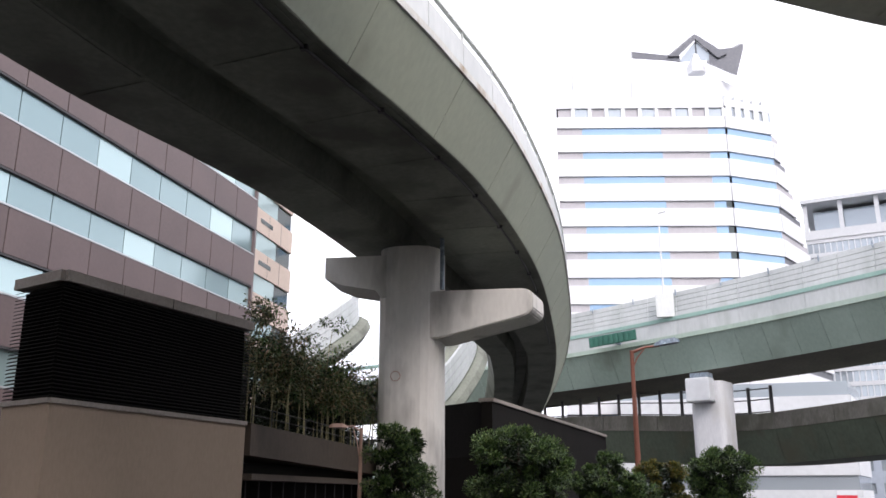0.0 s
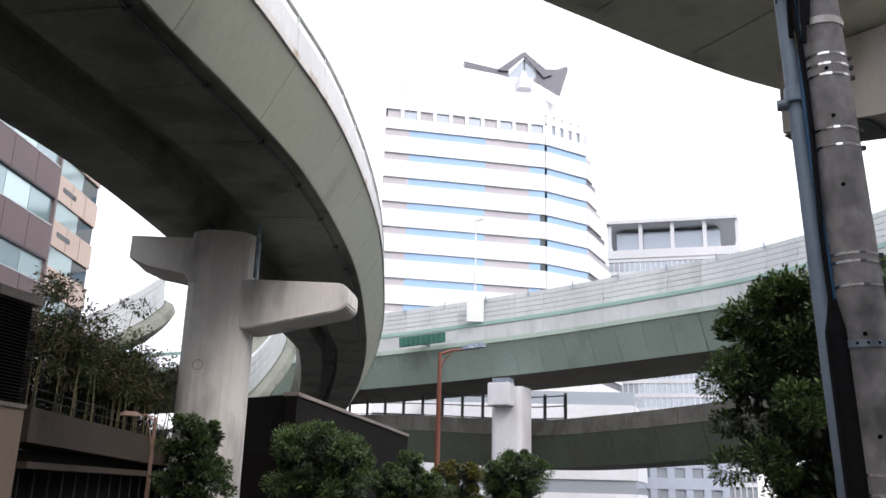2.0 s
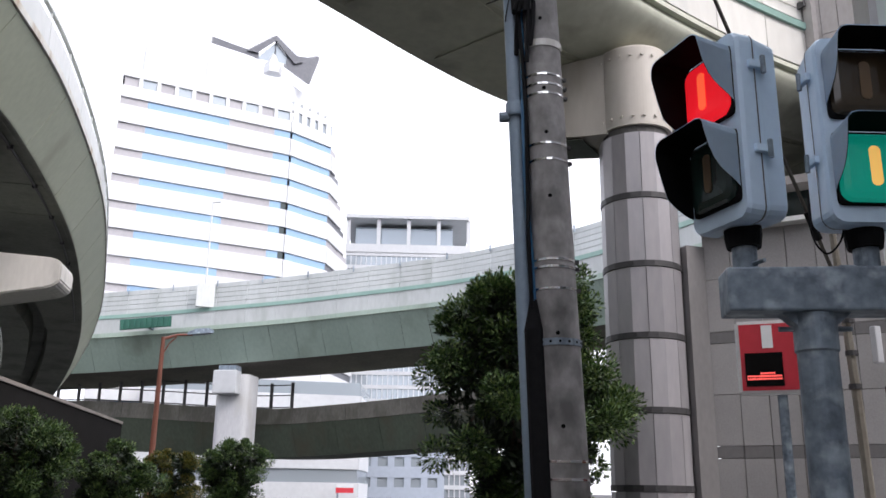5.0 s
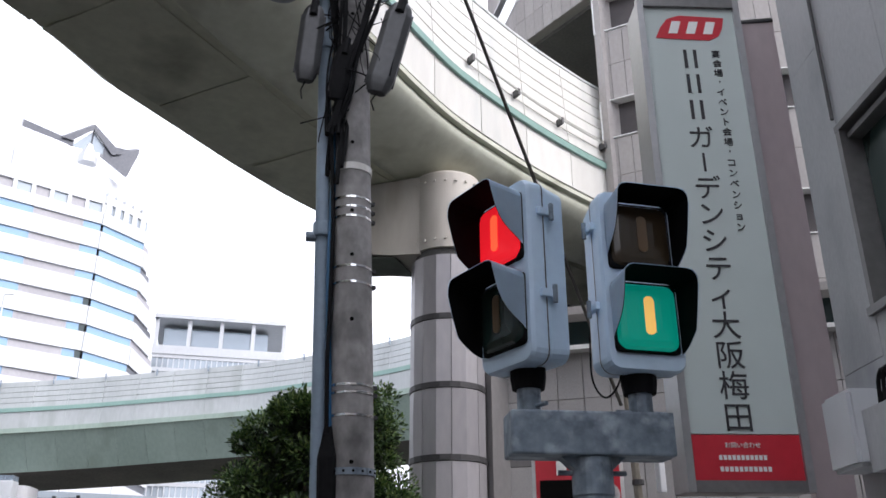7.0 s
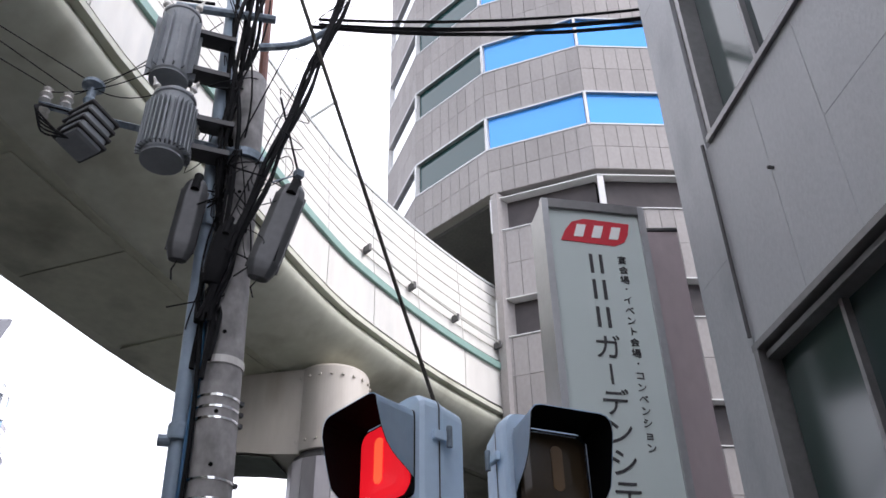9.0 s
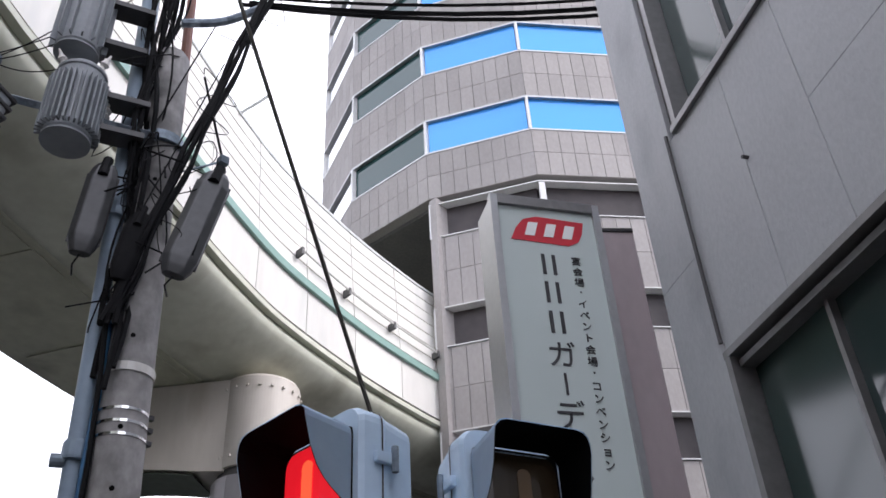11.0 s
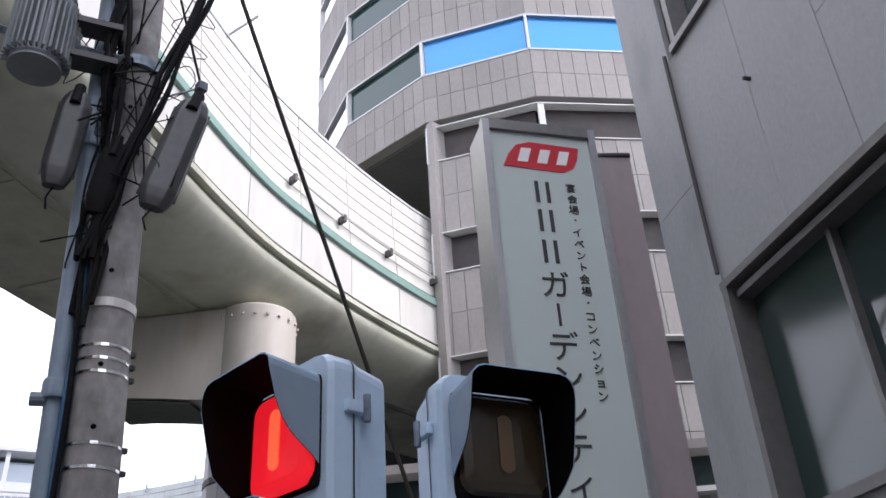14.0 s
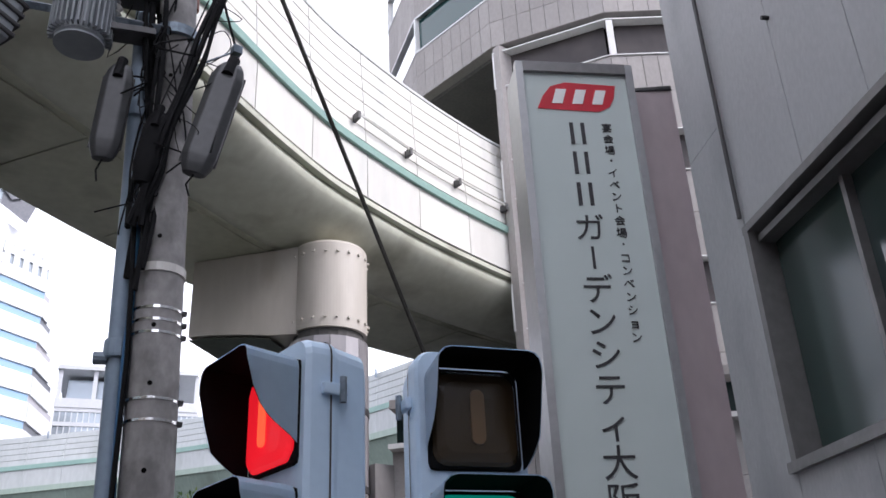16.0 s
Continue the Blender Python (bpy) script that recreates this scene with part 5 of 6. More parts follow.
mv = thing("sign_box", "plain mauve steel sign box beside the tall sign", "sign", (6.75, 4.05, 2))
MA, MB = Vector((6.6, 4.16, 0)), Vector((6.88, 3.94, 0))
md = (MB - MA).normalized()
part("box", loft([[(p.x, p.y, z) for p in (MA, MB, MB + Vector((0.35, 0.3, 0)), MA + Vector((0.35, 0.3, 0)))] for z in (1.0, 7.25)]), M_MAUVE, mv)
part("top_cap", loft([[(p.x, p.y, z) for p in (MA + Vector((-0.02, 0, 0)), MB + Vector((-0.02, -0.02, 0)), MB + Vector((0.37, 0.3, 0)), MA + Vector((0.35, 0.32, 0)))] for z in (7.254, 7.29)]), M_CLADBAND, mv)
part("foot", loft([[(p.x, p.y, z) for p in (MA + Vector((0.1, 0.1, 0)), MB + Vector((0.05, 0.1, 0)), MB + Vector((0.25, 0.25, 0)), MA + Vector((0.25, 0.25, 0)))] for z in (0.1, 1.0)]), M_MAUVE, mv)

# ---- tiled podium of the round tower ----
pod = thing("tiled_podium", "grey granite tiled podium with dark bands", "podium", (9, 11.5, 0))
QA, QB = Vector((8.75, 11.6, 0)), Vector((12.9, 6.6, 0))
part("core", prism([(QA.x + 0.1, QA.y), (QB.x + 0.1, QB.y), (14.5, 9), (12.5, 12)], 0, 5.4), M_JOINT, pod)
M_GRANITE = mat("granite_tile", (0.38, 0.365, 0.355), (0.29, 0.28, 0.275), 0.6, fine=45, coarse=1.0, bump=0.04, piece=0.06)
rows = ((0.0, 0.9, 0), (0.9, 1.55, 0), (1.55, 1.75, 1), (1.75, 2.6, 0), (2.6, 3.47, 0), (3.47, 3.67, 1), (3.67, 4.6, 0), (4.6, 5.42, 0))
for z0, z1, dk in rows:
    n_t = 14
    for i in range(n_t):
        band(QA, QB, z0 + 0.006, z1 - 0.006, 0.0, M_PODBAND if dk else M_GRANITE, "tile", pod, i / n_t + 0.001, (i + 1) / n_t - 0.001, 0.08)
part("side_fin", box((8.38, 11.55, 0), (8.75, 12.2, 5.2)), M_PODBAND, pod)
cn = thing("canopy_window", "dark strip window with a white canopy rail", "window", (10, 10, 5.5))
band(QA, QB, 5.42, 6.1, -0.3, M_DARKGLASS, "glass", cn)
band(QA, QB, 6.1, 6.25, 0.15, M_GTILE, "lintel", cn)
band(QA, QB, 5.42, 5.5, 0.25, M_WFRAME, "rail", cn)

# ---- red car-park sign and price board ----
rs = thing("parking_sign", "red rounded car park sign with a dark display", "sign", (7.1, 7.9, 2.2))
RA, RB = Vector((6.62, 8.28, 0)), Vector((7.5, 7.5, 0))


def rboard(s0, s1, z0, z1, o0, o1):
    d = (RB - RA).normalized()
    n = Vector((d.y, -d.x, 0))
    if n.dot(-RA) < 0:
        n = -n
    pts = [RA + d * s + n * o for s, o in ((s0, o0), (s1, o0), (s1, o1), (s0, o1))]
    return prism([(p.x, p.y) for p in pts], z0, z1)


b = rboard(0, 1.17, 2.18, 3.12, -0.15, 0.0)
bmesh.ops.bevel(b, geom=b.edges[:], offset=0.03, segments=2, affect="EDGES")
part("frame", b, M_WFRAME, rs, "pale rounded frame")
part("face", rboard(0.05, 1.12, 2.23, 3.07, 0.004, 0.012), M_RED, rs)
part("display", rboard(0.1, 0.55, 2.28, 2.7, 0.016, 0.03), M_DARK, rs, "dark LED display")
for j in range(3):
    for i in range(16):
        if j < 2 or 5 < i < 13:
            part("led", rboard(0.12 + i * 0.026, 0.137 + i * 0.026, 2.36 + j * 0.035, 2.38 + j * 0.035, 0.031, 0.034), M_LED, rs)
part("white_bar", rboard(0.32, 0.45, 2.76, 3.05, 0.016, 0.022), M_WHITEINK, rs)
dd = (RB - RA).normalized()
part("round_emblem", lathe([(0.135, 0), (0.16, 0), (0.16, 0.012), (0.135, 0.012), (0.135, 0)], RA + dd * 0.95 + Vector((-0.02, -0.02, 2.5)), axis=(dd.y, -dd.x, 0), seg=20), M_WHITEINK, rs)
part("post", tube([(7.1, 8.05, 0.1), (7.1, 8.05, 2.2)], 0.06, 8), M_GALV, rs)
pp = thing("thin_pole", "weathered thin steel pole with a small white lamp", "pole", (7.6, 7.3, 0))
part("post", tube([(7.55, 7.25, 0.1), (7.52, 7.27, 2.0), (7.45, 7.32, 4.4)], [0.06, 0.055, 0.04], 8), mat("old_pole", (0.23, 0.21, 0.17), (0.16, 0.14, 0.11), 0.7), pp)
for z in (2.2, 2.6, 3.0):
    part("clamp", lathe([(0.075, 0), (0.075, 0.06)], (7.51, 7.275, z), seg=10), M_CLADBAND, pp)
part("lamp_tube", box((7.68, 7.05, 2.5), (7.78, 7.14, 2.95), None, 0.02), M_WHITE, pp)

pb = thing("price_board", "dark red car park price board with yellow figures", "sign", (5.9, 4.8, 0.5))
BA0, BB0 = Vector((6.53, 5.94, 0)), Vector((5.92, 4.25, 0))
bd2 = (BB0 - BA0).normalized()
bn = Vector((bd2.y, -bd2.x, 0))
if bn.dot(-BA0) < 0:
    bn = -bn


def pboard(s0, s1, z0, z1, o0, o1):
    pts = [BA0 + bd2 * s + bn * o for s, o in ((s0, o0), (s1, o0), (s1, o1), (s0, o1))]
    return prism([(p.x, p.y) for p in pts], z0, z1)


part("case", pboard(0, 1.8, 0.6, 2.04, -0.12, 0.0), M_CLADBAND, pb)
part("face", pboard(0.02, 1.78, 0.62, 2.02, 0.002, 0.008), M_DKRED, pb)
part("pale_strip", pboard(0.42, 1.6, 1.88, 1.99, 0.01, 0.014), M_WHITEINK, pb)
part("round_emblem", tube([BA0 + bd2 * (0.2 + 0.12 * math.cos(k * math.pi / 10)) + bn * 0.012 + Vector((0, 0, 1.78 + 0.17 * math.sin(k * math.pi / 10))) for k in range(21)], 0.009, 6), M_WHITEINK, pb)
for txt, s, z, size, mt in (("平日", 0.62, 1.73, 0.11, M_WHITEINK), ("土日祝", 1.22, 1.74, 0.13, M_WHITEINK), ("1800円", 0.48, 1.4, 0.38, M_YELLOWINK), ("1600円", 1.13, 1.4, 0.38, M_YELLOWINK), ("30分/300円", 0.48, 1.16, 0.18, M_WHITEINK), ("40分/200円", 1.14, 1.16, 0.18, M_WHITEINK), ("当日最大", 0.1, 1.4, 0.12, M_YELLOWINK)):
    o = BA0 + bd2 * s + bn * 0.014 + Vector((0, 0, z))
    lettering(txt, size, mt, pb, o, bd2, UP, wide=0.58)
part("leg", pboard(0.3, 0.38, 0.1, 0.6, -0.15, -0.07), M_GALV, pb)
part("leg", pboard(1.45, 1.53, 0.1, 0.6, -0.15, -0.07), M_GALV, pb)

# ---- utility pole with its equipment ----
def pc(z):
    """The pole's leaning axis."""
    return Vector((2.957 - 0.031 * z, 6.039 + 0.0157 * z, z))


LEFT = Vector((-0.89, 0.45, 0))
NEAR = Vector((-0.45, -0.89, 0))


def pr(z):
    return 0.212 - 0.0055 * z


pole = thing("utility_pole", "weathered concrete utility pole with steel bands", "utility pole", (2.957, 6.039, 0))
part("shaft", tube([pc(z) for z in (0, 1.5, 3, 4.5, 6, 7.5, 8.6)], [pr(z) for z in (0, 1.5, 3, 4.5, 6, 7.5, 8.6)], 28), M_POLE, pole, smooth=True)
part("cap", lathe([(0.16, 0), (0.14, 0.05), (0.0, 0.08)], pc(8.6), seg=20), M_POLE, pole)
for z in (4.8, 4.7, 4.6, 4.09, 3.93, 2.97, 2.9, 2.7, 1.2, 1.05):
    part("steel_band", lathe([(pr(z), 0), (pr(z) + 0.006, 0), (pr(z) + 0.006, 0.022), (pr(z), 0.022)], pc(z), seg=24), M_STEELBAND, pole, "thin steel band")
    part("band_buckle", box((-0.02, -0.02, 0), (0.02, 0.02, 0.035), Matrix.Translation(pc(z) - LEFT * (pr(z) + 0.01))), M_CLADBAND, pole)
part("strap", lathe([(pr(5.11), 0), (pr(5.11) + 0.012, 0), (pr(5.11) + 0.012, 0.07), (pr(5.11), 0.07)], pc(5.11), seg=24), M_PORCELAIN, pole, "pale cloth strap")
part("perforated_strap", lathe([(pr(2.2), 0), (pr(2.2) + 0.012, 0), (pr(2.2) + 0.012, 0.06), (pr(2.2), 0.06)], pc(2.2), seg=24), M_GALV, pole)
for i in range(16):
    a = i * math.pi / 8
    part("strap_hole", lathe([(0.012, 0), (0.012, 0.004)], pc(2.23) + Vector((math.cos(a), math.sin(a), 0)) * (pr(2.2) + 0.012), axis=(math.cos(a), math.sin(a), 0), seg=8), M_DARK, pole)
for z in (5.404, 4.66, 4.208, 3.576, 2.304, 1.5, 6.3, 6.95):
    part("climbing_hole", lathe([(0.019, -0.01), (0.019, 0.004)], pc(z) + NEAR * (pr(z)), axis=tuple(NEAR), seg=10), M_DARK, pole, "dark drilled hole")
for z in (6.1, 5.75, 4.1, 3.3, 7.6):
    part("step_bolt", tube([pc(z) + LEFT * pr(z), pc(z) + LEFT * (pr(z) + 0.16)], 0.011, 6), M_GALV, pole)
part("drum", lathe([(0.0, 0), (0.05, 0), (0.05, 0.1), (0.0, 0.1)], pc(4.45) + LEFT * 0.34, axis=tuple(LEFT), seg=12), M_GALV, pole)

con = thing("cable_conduit", "blue-grey steel conduit pipe strapped to the utility pole", "conduit", tuple(pc(0) + LEFT * 0.29))
part("pipe", tube([pc(z) + LEFT * 0.285 + NEAR * -0.02 for z in (0, 2, 4, 6, 8, 10.4)], [0.075, 0.075, 0.07, 0.07, 0.085, 0.085], 14), M_BLUECONDUIT, con, smooth=True)
for z in (4.45, 6.6):
    part("coupling", lathe([(0.09, 0), (0.095, 0.02), (0.095, 0.12), (0.09, 0.14)], pc(z) + LEFT * 0.285, seg=14), M_BLUECONDUIT, con)
sl = thing("cable_sleeve", "black rubber cable sleeve on the lower utility pole", "cable sleeve", tuple(pc(0) + LEFT * 0.22 + NEAR * 0.08))
part("sleeve", tube([pc(z) + LEFT * 0.2 + NEAR * 0.09 for z in (0.0, 1.2, 2.35, 2.5, 2.62)], [0.1, 0.1, 0.095, 0.06, 0.035], 14), M_BLACK, sl)
for k, (mt, r) in enumerate(((M_BLUECABLE, 0.02), (M_BLUECABLE, 0.018), (M_BLACK, 0.02))):
    part("cable", tube([pc(z) + LEFT * (0.2 + 0.02 * math.sin(z * 2 + k)) + NEAR * (0.08 + 0.03 * k) for z in (2.55, 3.2, 3.8, 4.4, 5.0, 5.6)], r, 6), mt, sl)
cb = thing("cable_bundle", "tangled black cables climbing the upper utility pole", "cables", tuple(pc(5.3) + LEFT * 0.2))
rc = random.Random(5)
for k in range(11):
    z0 = rc.uniform(4.9, 5.8)
    pts, z = [], z0
    ph, amp = rc.uniform(0, 6), rc.uniform(0.03, 0.11)
    while z < 10.2:
        pts.append(pc(z) + LEFT * (0.16 + amp * math.sin(z * 1.7 + ph) - max(0, z - 6.6) * 0.03 * (k % 3)) + NEAR * (0.14 + 0.1 * math.sin(z * 2.3 + ph * 2)))
        z += 0.22
    part("cable", tube(pts, rc.uniform(0.008, 0.026), 5), M_BLACK, cb)
for k in range(14):
    z = rc.uniform(5.6, 9.2)
    c = pc(z) + LEFT * rc.uniform(-0.15, 0.3) + NEAR * rc.uniform(0.15, 0.3)
    q = [c + Vector((rc.uniform(-0.3, 0.3), rc.uniform(-0.2, 0.2), rc.uniform(-0.45, 0.45))) for _ in range(4)]
    part("loose_wire", tube(smooth_line([c, *q], 4), rc.uniform(0.004, 0.01), 5), M_BLACK, cb)
# the thick bundle that leaves the pole towards upper right
main = smooth_line([pc(5.5) + LEFT * 0.18 + NEAR * 0.2, pc(6.2) + LEFT * 0.02 + NEAR * 0.26, pc(7.3) - LEFT * 0.28 + NEAR * 0.26, pc(8.6) - LEFT * 0.62 + NEAR * 0.24, pc(10.0) - LEFT * 0.98 + NEAR * 0.22, pc(12.5) - LEFT * 1.7 + NEAR * 0.2], 6)
for k in range(6):
    sh = Vector((rc.uniform(-0.05, 0.05), rc.uniform(-0.05, 0.05), rc.uniform(-0.05, 0.05)))
    part("trunk_cable", tube([p + sh * (1 + 0.4 * math.sin(i + k)) for i, p in enumerate(main)], rc.uniform(0.014, 0.026), 6), M_BLACK, cb)
for k in range(14):
    a = main[rc.randrange(6, len(main) - 4)]
    q = [a + Vector((rc.uniform(-0.25, 0.35), rc.uniform(-0.2, 0.2), rc.uniform(-0.1, 0.5))) for _ in range(3)]
    part("loose_wire", tube(smooth_line([a, *q], 4), 0.005, 5), M_BLACK, cb)


def closure(label, top, bot, wide, mt):
    t = thing("splice_closure", label, "cable closure", tuple(bot))
    top, bot = Vector(top), Vector(bot)
    ax = (top - bot).normalized()
    s = LEFT - ax * LEFT.dot(ax)
    s.normalize()
    f = ax.cross(s)
    L = (top - bot).length
    rings = []
    for h, k in ((0, 0.62), (0.08, 0.86), (0.16, 1.0), (L - 0.18, 1.0), (L - 0.06, 0.8), (L, 0.55)):
        rings.append([bot + ax * h + s * (wide * k * u) + f * (wide * 0.55 * k * v) for u, v in ((-1, -0.45), (-0.55, -1), (0.55, -1), (1, -0.45), (1, 0.45), (0.55, 1), (-0.55, 1), (-1, 0.45))])
    b = loft(rings)
    bmesh.ops.bevel(b, geom=b.edges[:], offset=0.008, segments=1, affect="EDGES")
    part("case", b, mt, t)
    part("seam", loft([[bot + ax * h + s * (wide * 1.03 * u) + f * (wide * 0.06 * v) for u, v in ((-1, -1), (1, -1), (1, 1), (-1, 1))] for h in (0.1, L - 0.12)]), M_CLADBAND, t)
    part("end_boot", tube([top - ax * 0.16 + f * wide * 0.5, top + ax * 0.06], wide * 0.36, 8), M_BLACK, t)
    part("tail_wire", tube([bot, bot - ax * 0.1 + s * 0.03, bot - Vector((0, 0, 0.2)) + s * 0.02], 0.008, 5), M_BLACK, t)
    return t


closure("grey plastic splice closure hanging beside the cables", (2.28, 6.1, 6.95), (2.235, 6.13, 6.03), 0.125, M_CLOSURE_DK)
closure("grey splice closure beside the pole, darkened as if backlit", (3.09, 5.69, 7.04), (2.87, 5.8, 5.93), 0.145, M_CLOSURE)
closure("black splice closure tied to the pole", (2.59, 5.94, 6.5), (2.52, 5.98, 5.83), 0.1, M_BLACK)
CL = Vector((3.11, 5.68, 7.2))
sw = thing("support_wire", "thin wires with clamps holding the splice closure", "wire", tuple(CL))
part("clamp", box((-0.04, -0.04, -0.04), (0.04, 0.04, 0.04), Matrix.Translation(CL)), M_GALV, sw)
part("wire", tube([CL, pc(7.0) - LEFT * 0.15 + NEAR * 0.22], 0.01, 5), M_GALV, sw)
part("wire", tube([CL, pc(8.2) - LEFT * 0.32 + NEAR * 0.25], 0.012, 5), M_BLACK, sw)
part("wire", tube([CL - LEFT * -0.04, (3.02, 5.65, 6.55), (2.95, 5.68, 6.1)], 0.01, 5), M_BLACK, sw)


def transformer(label, at, r, h, fins):
    t = thing("pole_transformer", label, "transformer", at)
    part("tank", lathe([(r * 0.9, 0), (r, 0.03), (r, h - 0.04), (r * 1.06, h - 0.03), (r * 1.06, h), (r * 0.8, h + 0.06), (0.0, h + 0.08)], at, seg=28), M_TRAFO, t, smooth=False)
    part("bottom_rim", lathe([(r * 0.86, -0.02), (r * 1.0, -0.02), (r * 1.0, 0.0), (r * 0.86, 0.0)], at, seg=28), M_TRAFO, t)
    part("bottom_plate", lathe([(0.0, -0.012), (r * 0.86, -0.012), (r * 0.86, 0.0)], at, seg=28), M_GALV, t)
    fin = meshed(box((r * 0.97, -0.008, 0.05), (r + 0.055, 0.008, h - 0.14)), "cooling_fin", M_TRAFO)
    for k in range(fins):
        ob = new("cooling_fin", fin)
        ob.parent = t
        ob.matrix_basis = pose(0, 0, 0, 0, 0, 150 + k * 210 / max(fins - 1, 1))
    for k in range(3):
        a = math.radians(60 + 120 * k)
        part("bushing", lathe([(0.025, 0), (0.045, 0.03), (0.025, 0.06), (0.045, 0.09), (0.02, 0.14), (0.01, 0.2)], Vector(at) + Vector((math.cos(a) * r * 0.8, math.sin(a) * r * 0.8, h)), axis=(math.cos(a) * 0.5, math.sin(a) * 0.5, 1), seg=10), M_PORCELAIN, t)
    part("hanger", box((0.0, -0.1, 0.15), (0.42, 0.1, 0.21), Matrix.Translation(at) @ pose(0, 0, 0, 0, 0, -20) @ Matrix.Translation((r * 0.9, 0, 0))), M_CLADBAND, t)
    part("hanger", box((0.0, -0.1, h - 0.25), (0.42, 0.1, h - 0.19), Matrix.Translation(at) @ pose(0, 0, 0, 0, 0, -20) @ Matrix.Translation((r * 0.9, 0, 0))), M_CLADBAND, t)
    return t


transformer("grey finned pole transformer on steel hangers", (1.95, 6.26, 7.14), 0.205, 0.78, 20)
transformer("grey upper pole transformer with ribbed side", (1.86, 6.32, 8.2), 0.195, 0.95, 9)
arm_t = thing("cross_arm", "galvanised steel cross arm with porcelain insulators", "cross arm", tuple(pc(7.6)))
A0, A1 = Vector((0.87, 6.81, 7.62)), Vector((2.62, 6.0, 7.42))
part("arm", tube([A0 + Vector((0, 0, 0)), A1], 0.045, 4), M_GALV, arm_t)
part("arm_clamp", lathe([(0.2, 0), (0.215, 0), (0.215, 0.1), (0.2, 0.1)], pc(7.4), seg=20), M_GALV, arm_t)
for u in (0.02, 0.12, 0.75):
    part("insulator", lathe([(0.02, 0), (0.06, 0.03), (0.035, 0.07), (0.065, 0.1), (0.03, 0.15), (0.05, 0.18), (0.0, 0.22)], A0.lerp(A1, u) + Vector((0, 0, 0.03)), seg=14), M_PORCELAIN, arm_t)
part("insulator", lathe([(0.02, 0), (0.06, 0.03), (0.035, 0.07), (0.06, 0.1), (0.0, 0.16)], A0.lerp(A1, 0.03) - Vector((0, 0, 0.03)), axis=(0, 0, -1), seg=14), M_PORCELAIN, arm_t)
SWC = Vector((1.3, 6.58, 7.36))
swi = thing("line_switch", "grey ribbed line switch hung on the cross arm", "switch", tuple(SWC))
part("body", box((-0.16, -0.16, -0.24), (0.16, 0.16, 0.24), Matrix.Translation(SWC) @ pose(0, 0, 0, 0, 12, 20), 0.05), M_TRAFO, swi)
for i in range(4):
    part("rib", box((-0.18, -0.18, -0.2 + i * 0.12), (0.18, 0.18, -0.16 + i * 0.12), Matrix.Translation(SWC) @ pose(0, 0, 0, 0, 12, 20), 0.01), M_CLADBAND, swi)
for k in range(5):
    part("lead", tube(smooth_line([SWC + Vector((-0.13 - 0.03 * k, -0.05, -0.2)), SWC + Vector((-0.38 - 0.02 * k, -0.05, -0.26 + 0.05 * k)), SWC + Vector((-0.46, 0.05, 0.1)), A0.lerp(A1, 0.04 + 0.03 * k)], 6), 0.01, 5), M_BLACK, swi)
arr = thing("surge_arrester", "dark surge arrester with a porcelain disc", "arrester", tuple(A0.lerp(A1, 0.3)))
part("body", lathe([(0.04, 0), (0.06, 0.05), (0.04, 0.1), (0.06, 0.15), (0.04, 0.2), (0.05, 0.3), (0.11, 0.34), (0.11, 0.38), (0.0, 0.4)], A0.lerp(A1, 0.22) + Vector((0, 0, 0.04)), seg=14), M_GALV, arr)
ta = thing("top_arm", "steel top arm with brackets and cables", "cross arm", tuple(pc(9.5)))
part("arm", tube(smooth_line([pc(9.0) - LEFT * 0.05 + NEAR * 0.15, pc(9.15) - LEFT * 0.45 + NEAR * 0.15, pc(9.5) - LEFT * 0.85 + NEAR * 0.15], 5), 0.045, 8), M_GALV, ta)
part("arm", tube([pc(9.5) + LEFT * 0.9 + NEAR * 0.1, pc(9.55) - LEFT * 0.2 + NEAR * 0.1], 0.05, 8), M_GALV, ta)
part("extension_pipe", tube([pc(8.0) - LEFT * 0.12 - NEAR * 0.22, pc(11) - LEFT * 0.1 - NEAR * 0.22], 0.05, 10), M_RUSTPAINT, ta)
hw = thing("overhead_wires", "thin black overhead wires in sagging spans", "wires", tuple(pc(9.6)))
for k, (a, b, d, r) in enumerate((
    ((0.9, 6.8, 7.86), (-9, 9, 12.5), 0.3, 0.006), ((1.1, 6.7, 7.85), (-8.5, 8.5, 13.2), 0.3, 0.006), ((1.26, 6.63, 8.0), (-8, 9.5, 13.4), 0.3, 0.006),
    ((0.9, 6.8, 7.8), (1.75, 6.3, 8.3), 0.12, 0.006), ((1.1, 6.7, 7.8), (1.75, 6.3, 8.6), 0.1, 0.006), ((1.26, 6.63, 8.0), (2.3, 6.3, 9.4), 0.1, 0.006), ((1.26, 6.63, 7.95), (1.9, 6.3, 8.1), 0.14, 0.006),
    (pc(9.7) - LEFT * 0.7, (9.5, 1.5, 11.6), 0.5, 0.03), (pc(9.65) - LEFT * 0.6, (9.4, 1.4, 11.3), 0.55, 0.025), (pc(9.8) - LEFT * 0.7, (9.6, 1.6, 11.9), 0.45, 0.02),
    (pc(9.75) + LEFT * 0.5, (-3.5, 10.8, 12.0), 0.3, 0.02), (pc(8.9), (-2, 3, 13), 0.2, 0.006), (pc(9.3) - LEFT * 0.4, pc(7.2) + LEFT * 0.15 + NEAR * 0.25, 0.0, 0.008), (pc(8.7) - LEFT * 0.5, pc(6.6) + LEFT * 0.05 + NEAR * 0.25, 0.0, 0.007))):
    part("wire", tube(sag(a, b, d), r, 5), M_BLACK, hw)
gw = thing("guy_wire", "taut dark steel guy strand slanting over the street", "wire", (6.1, 6.0, 3.2))
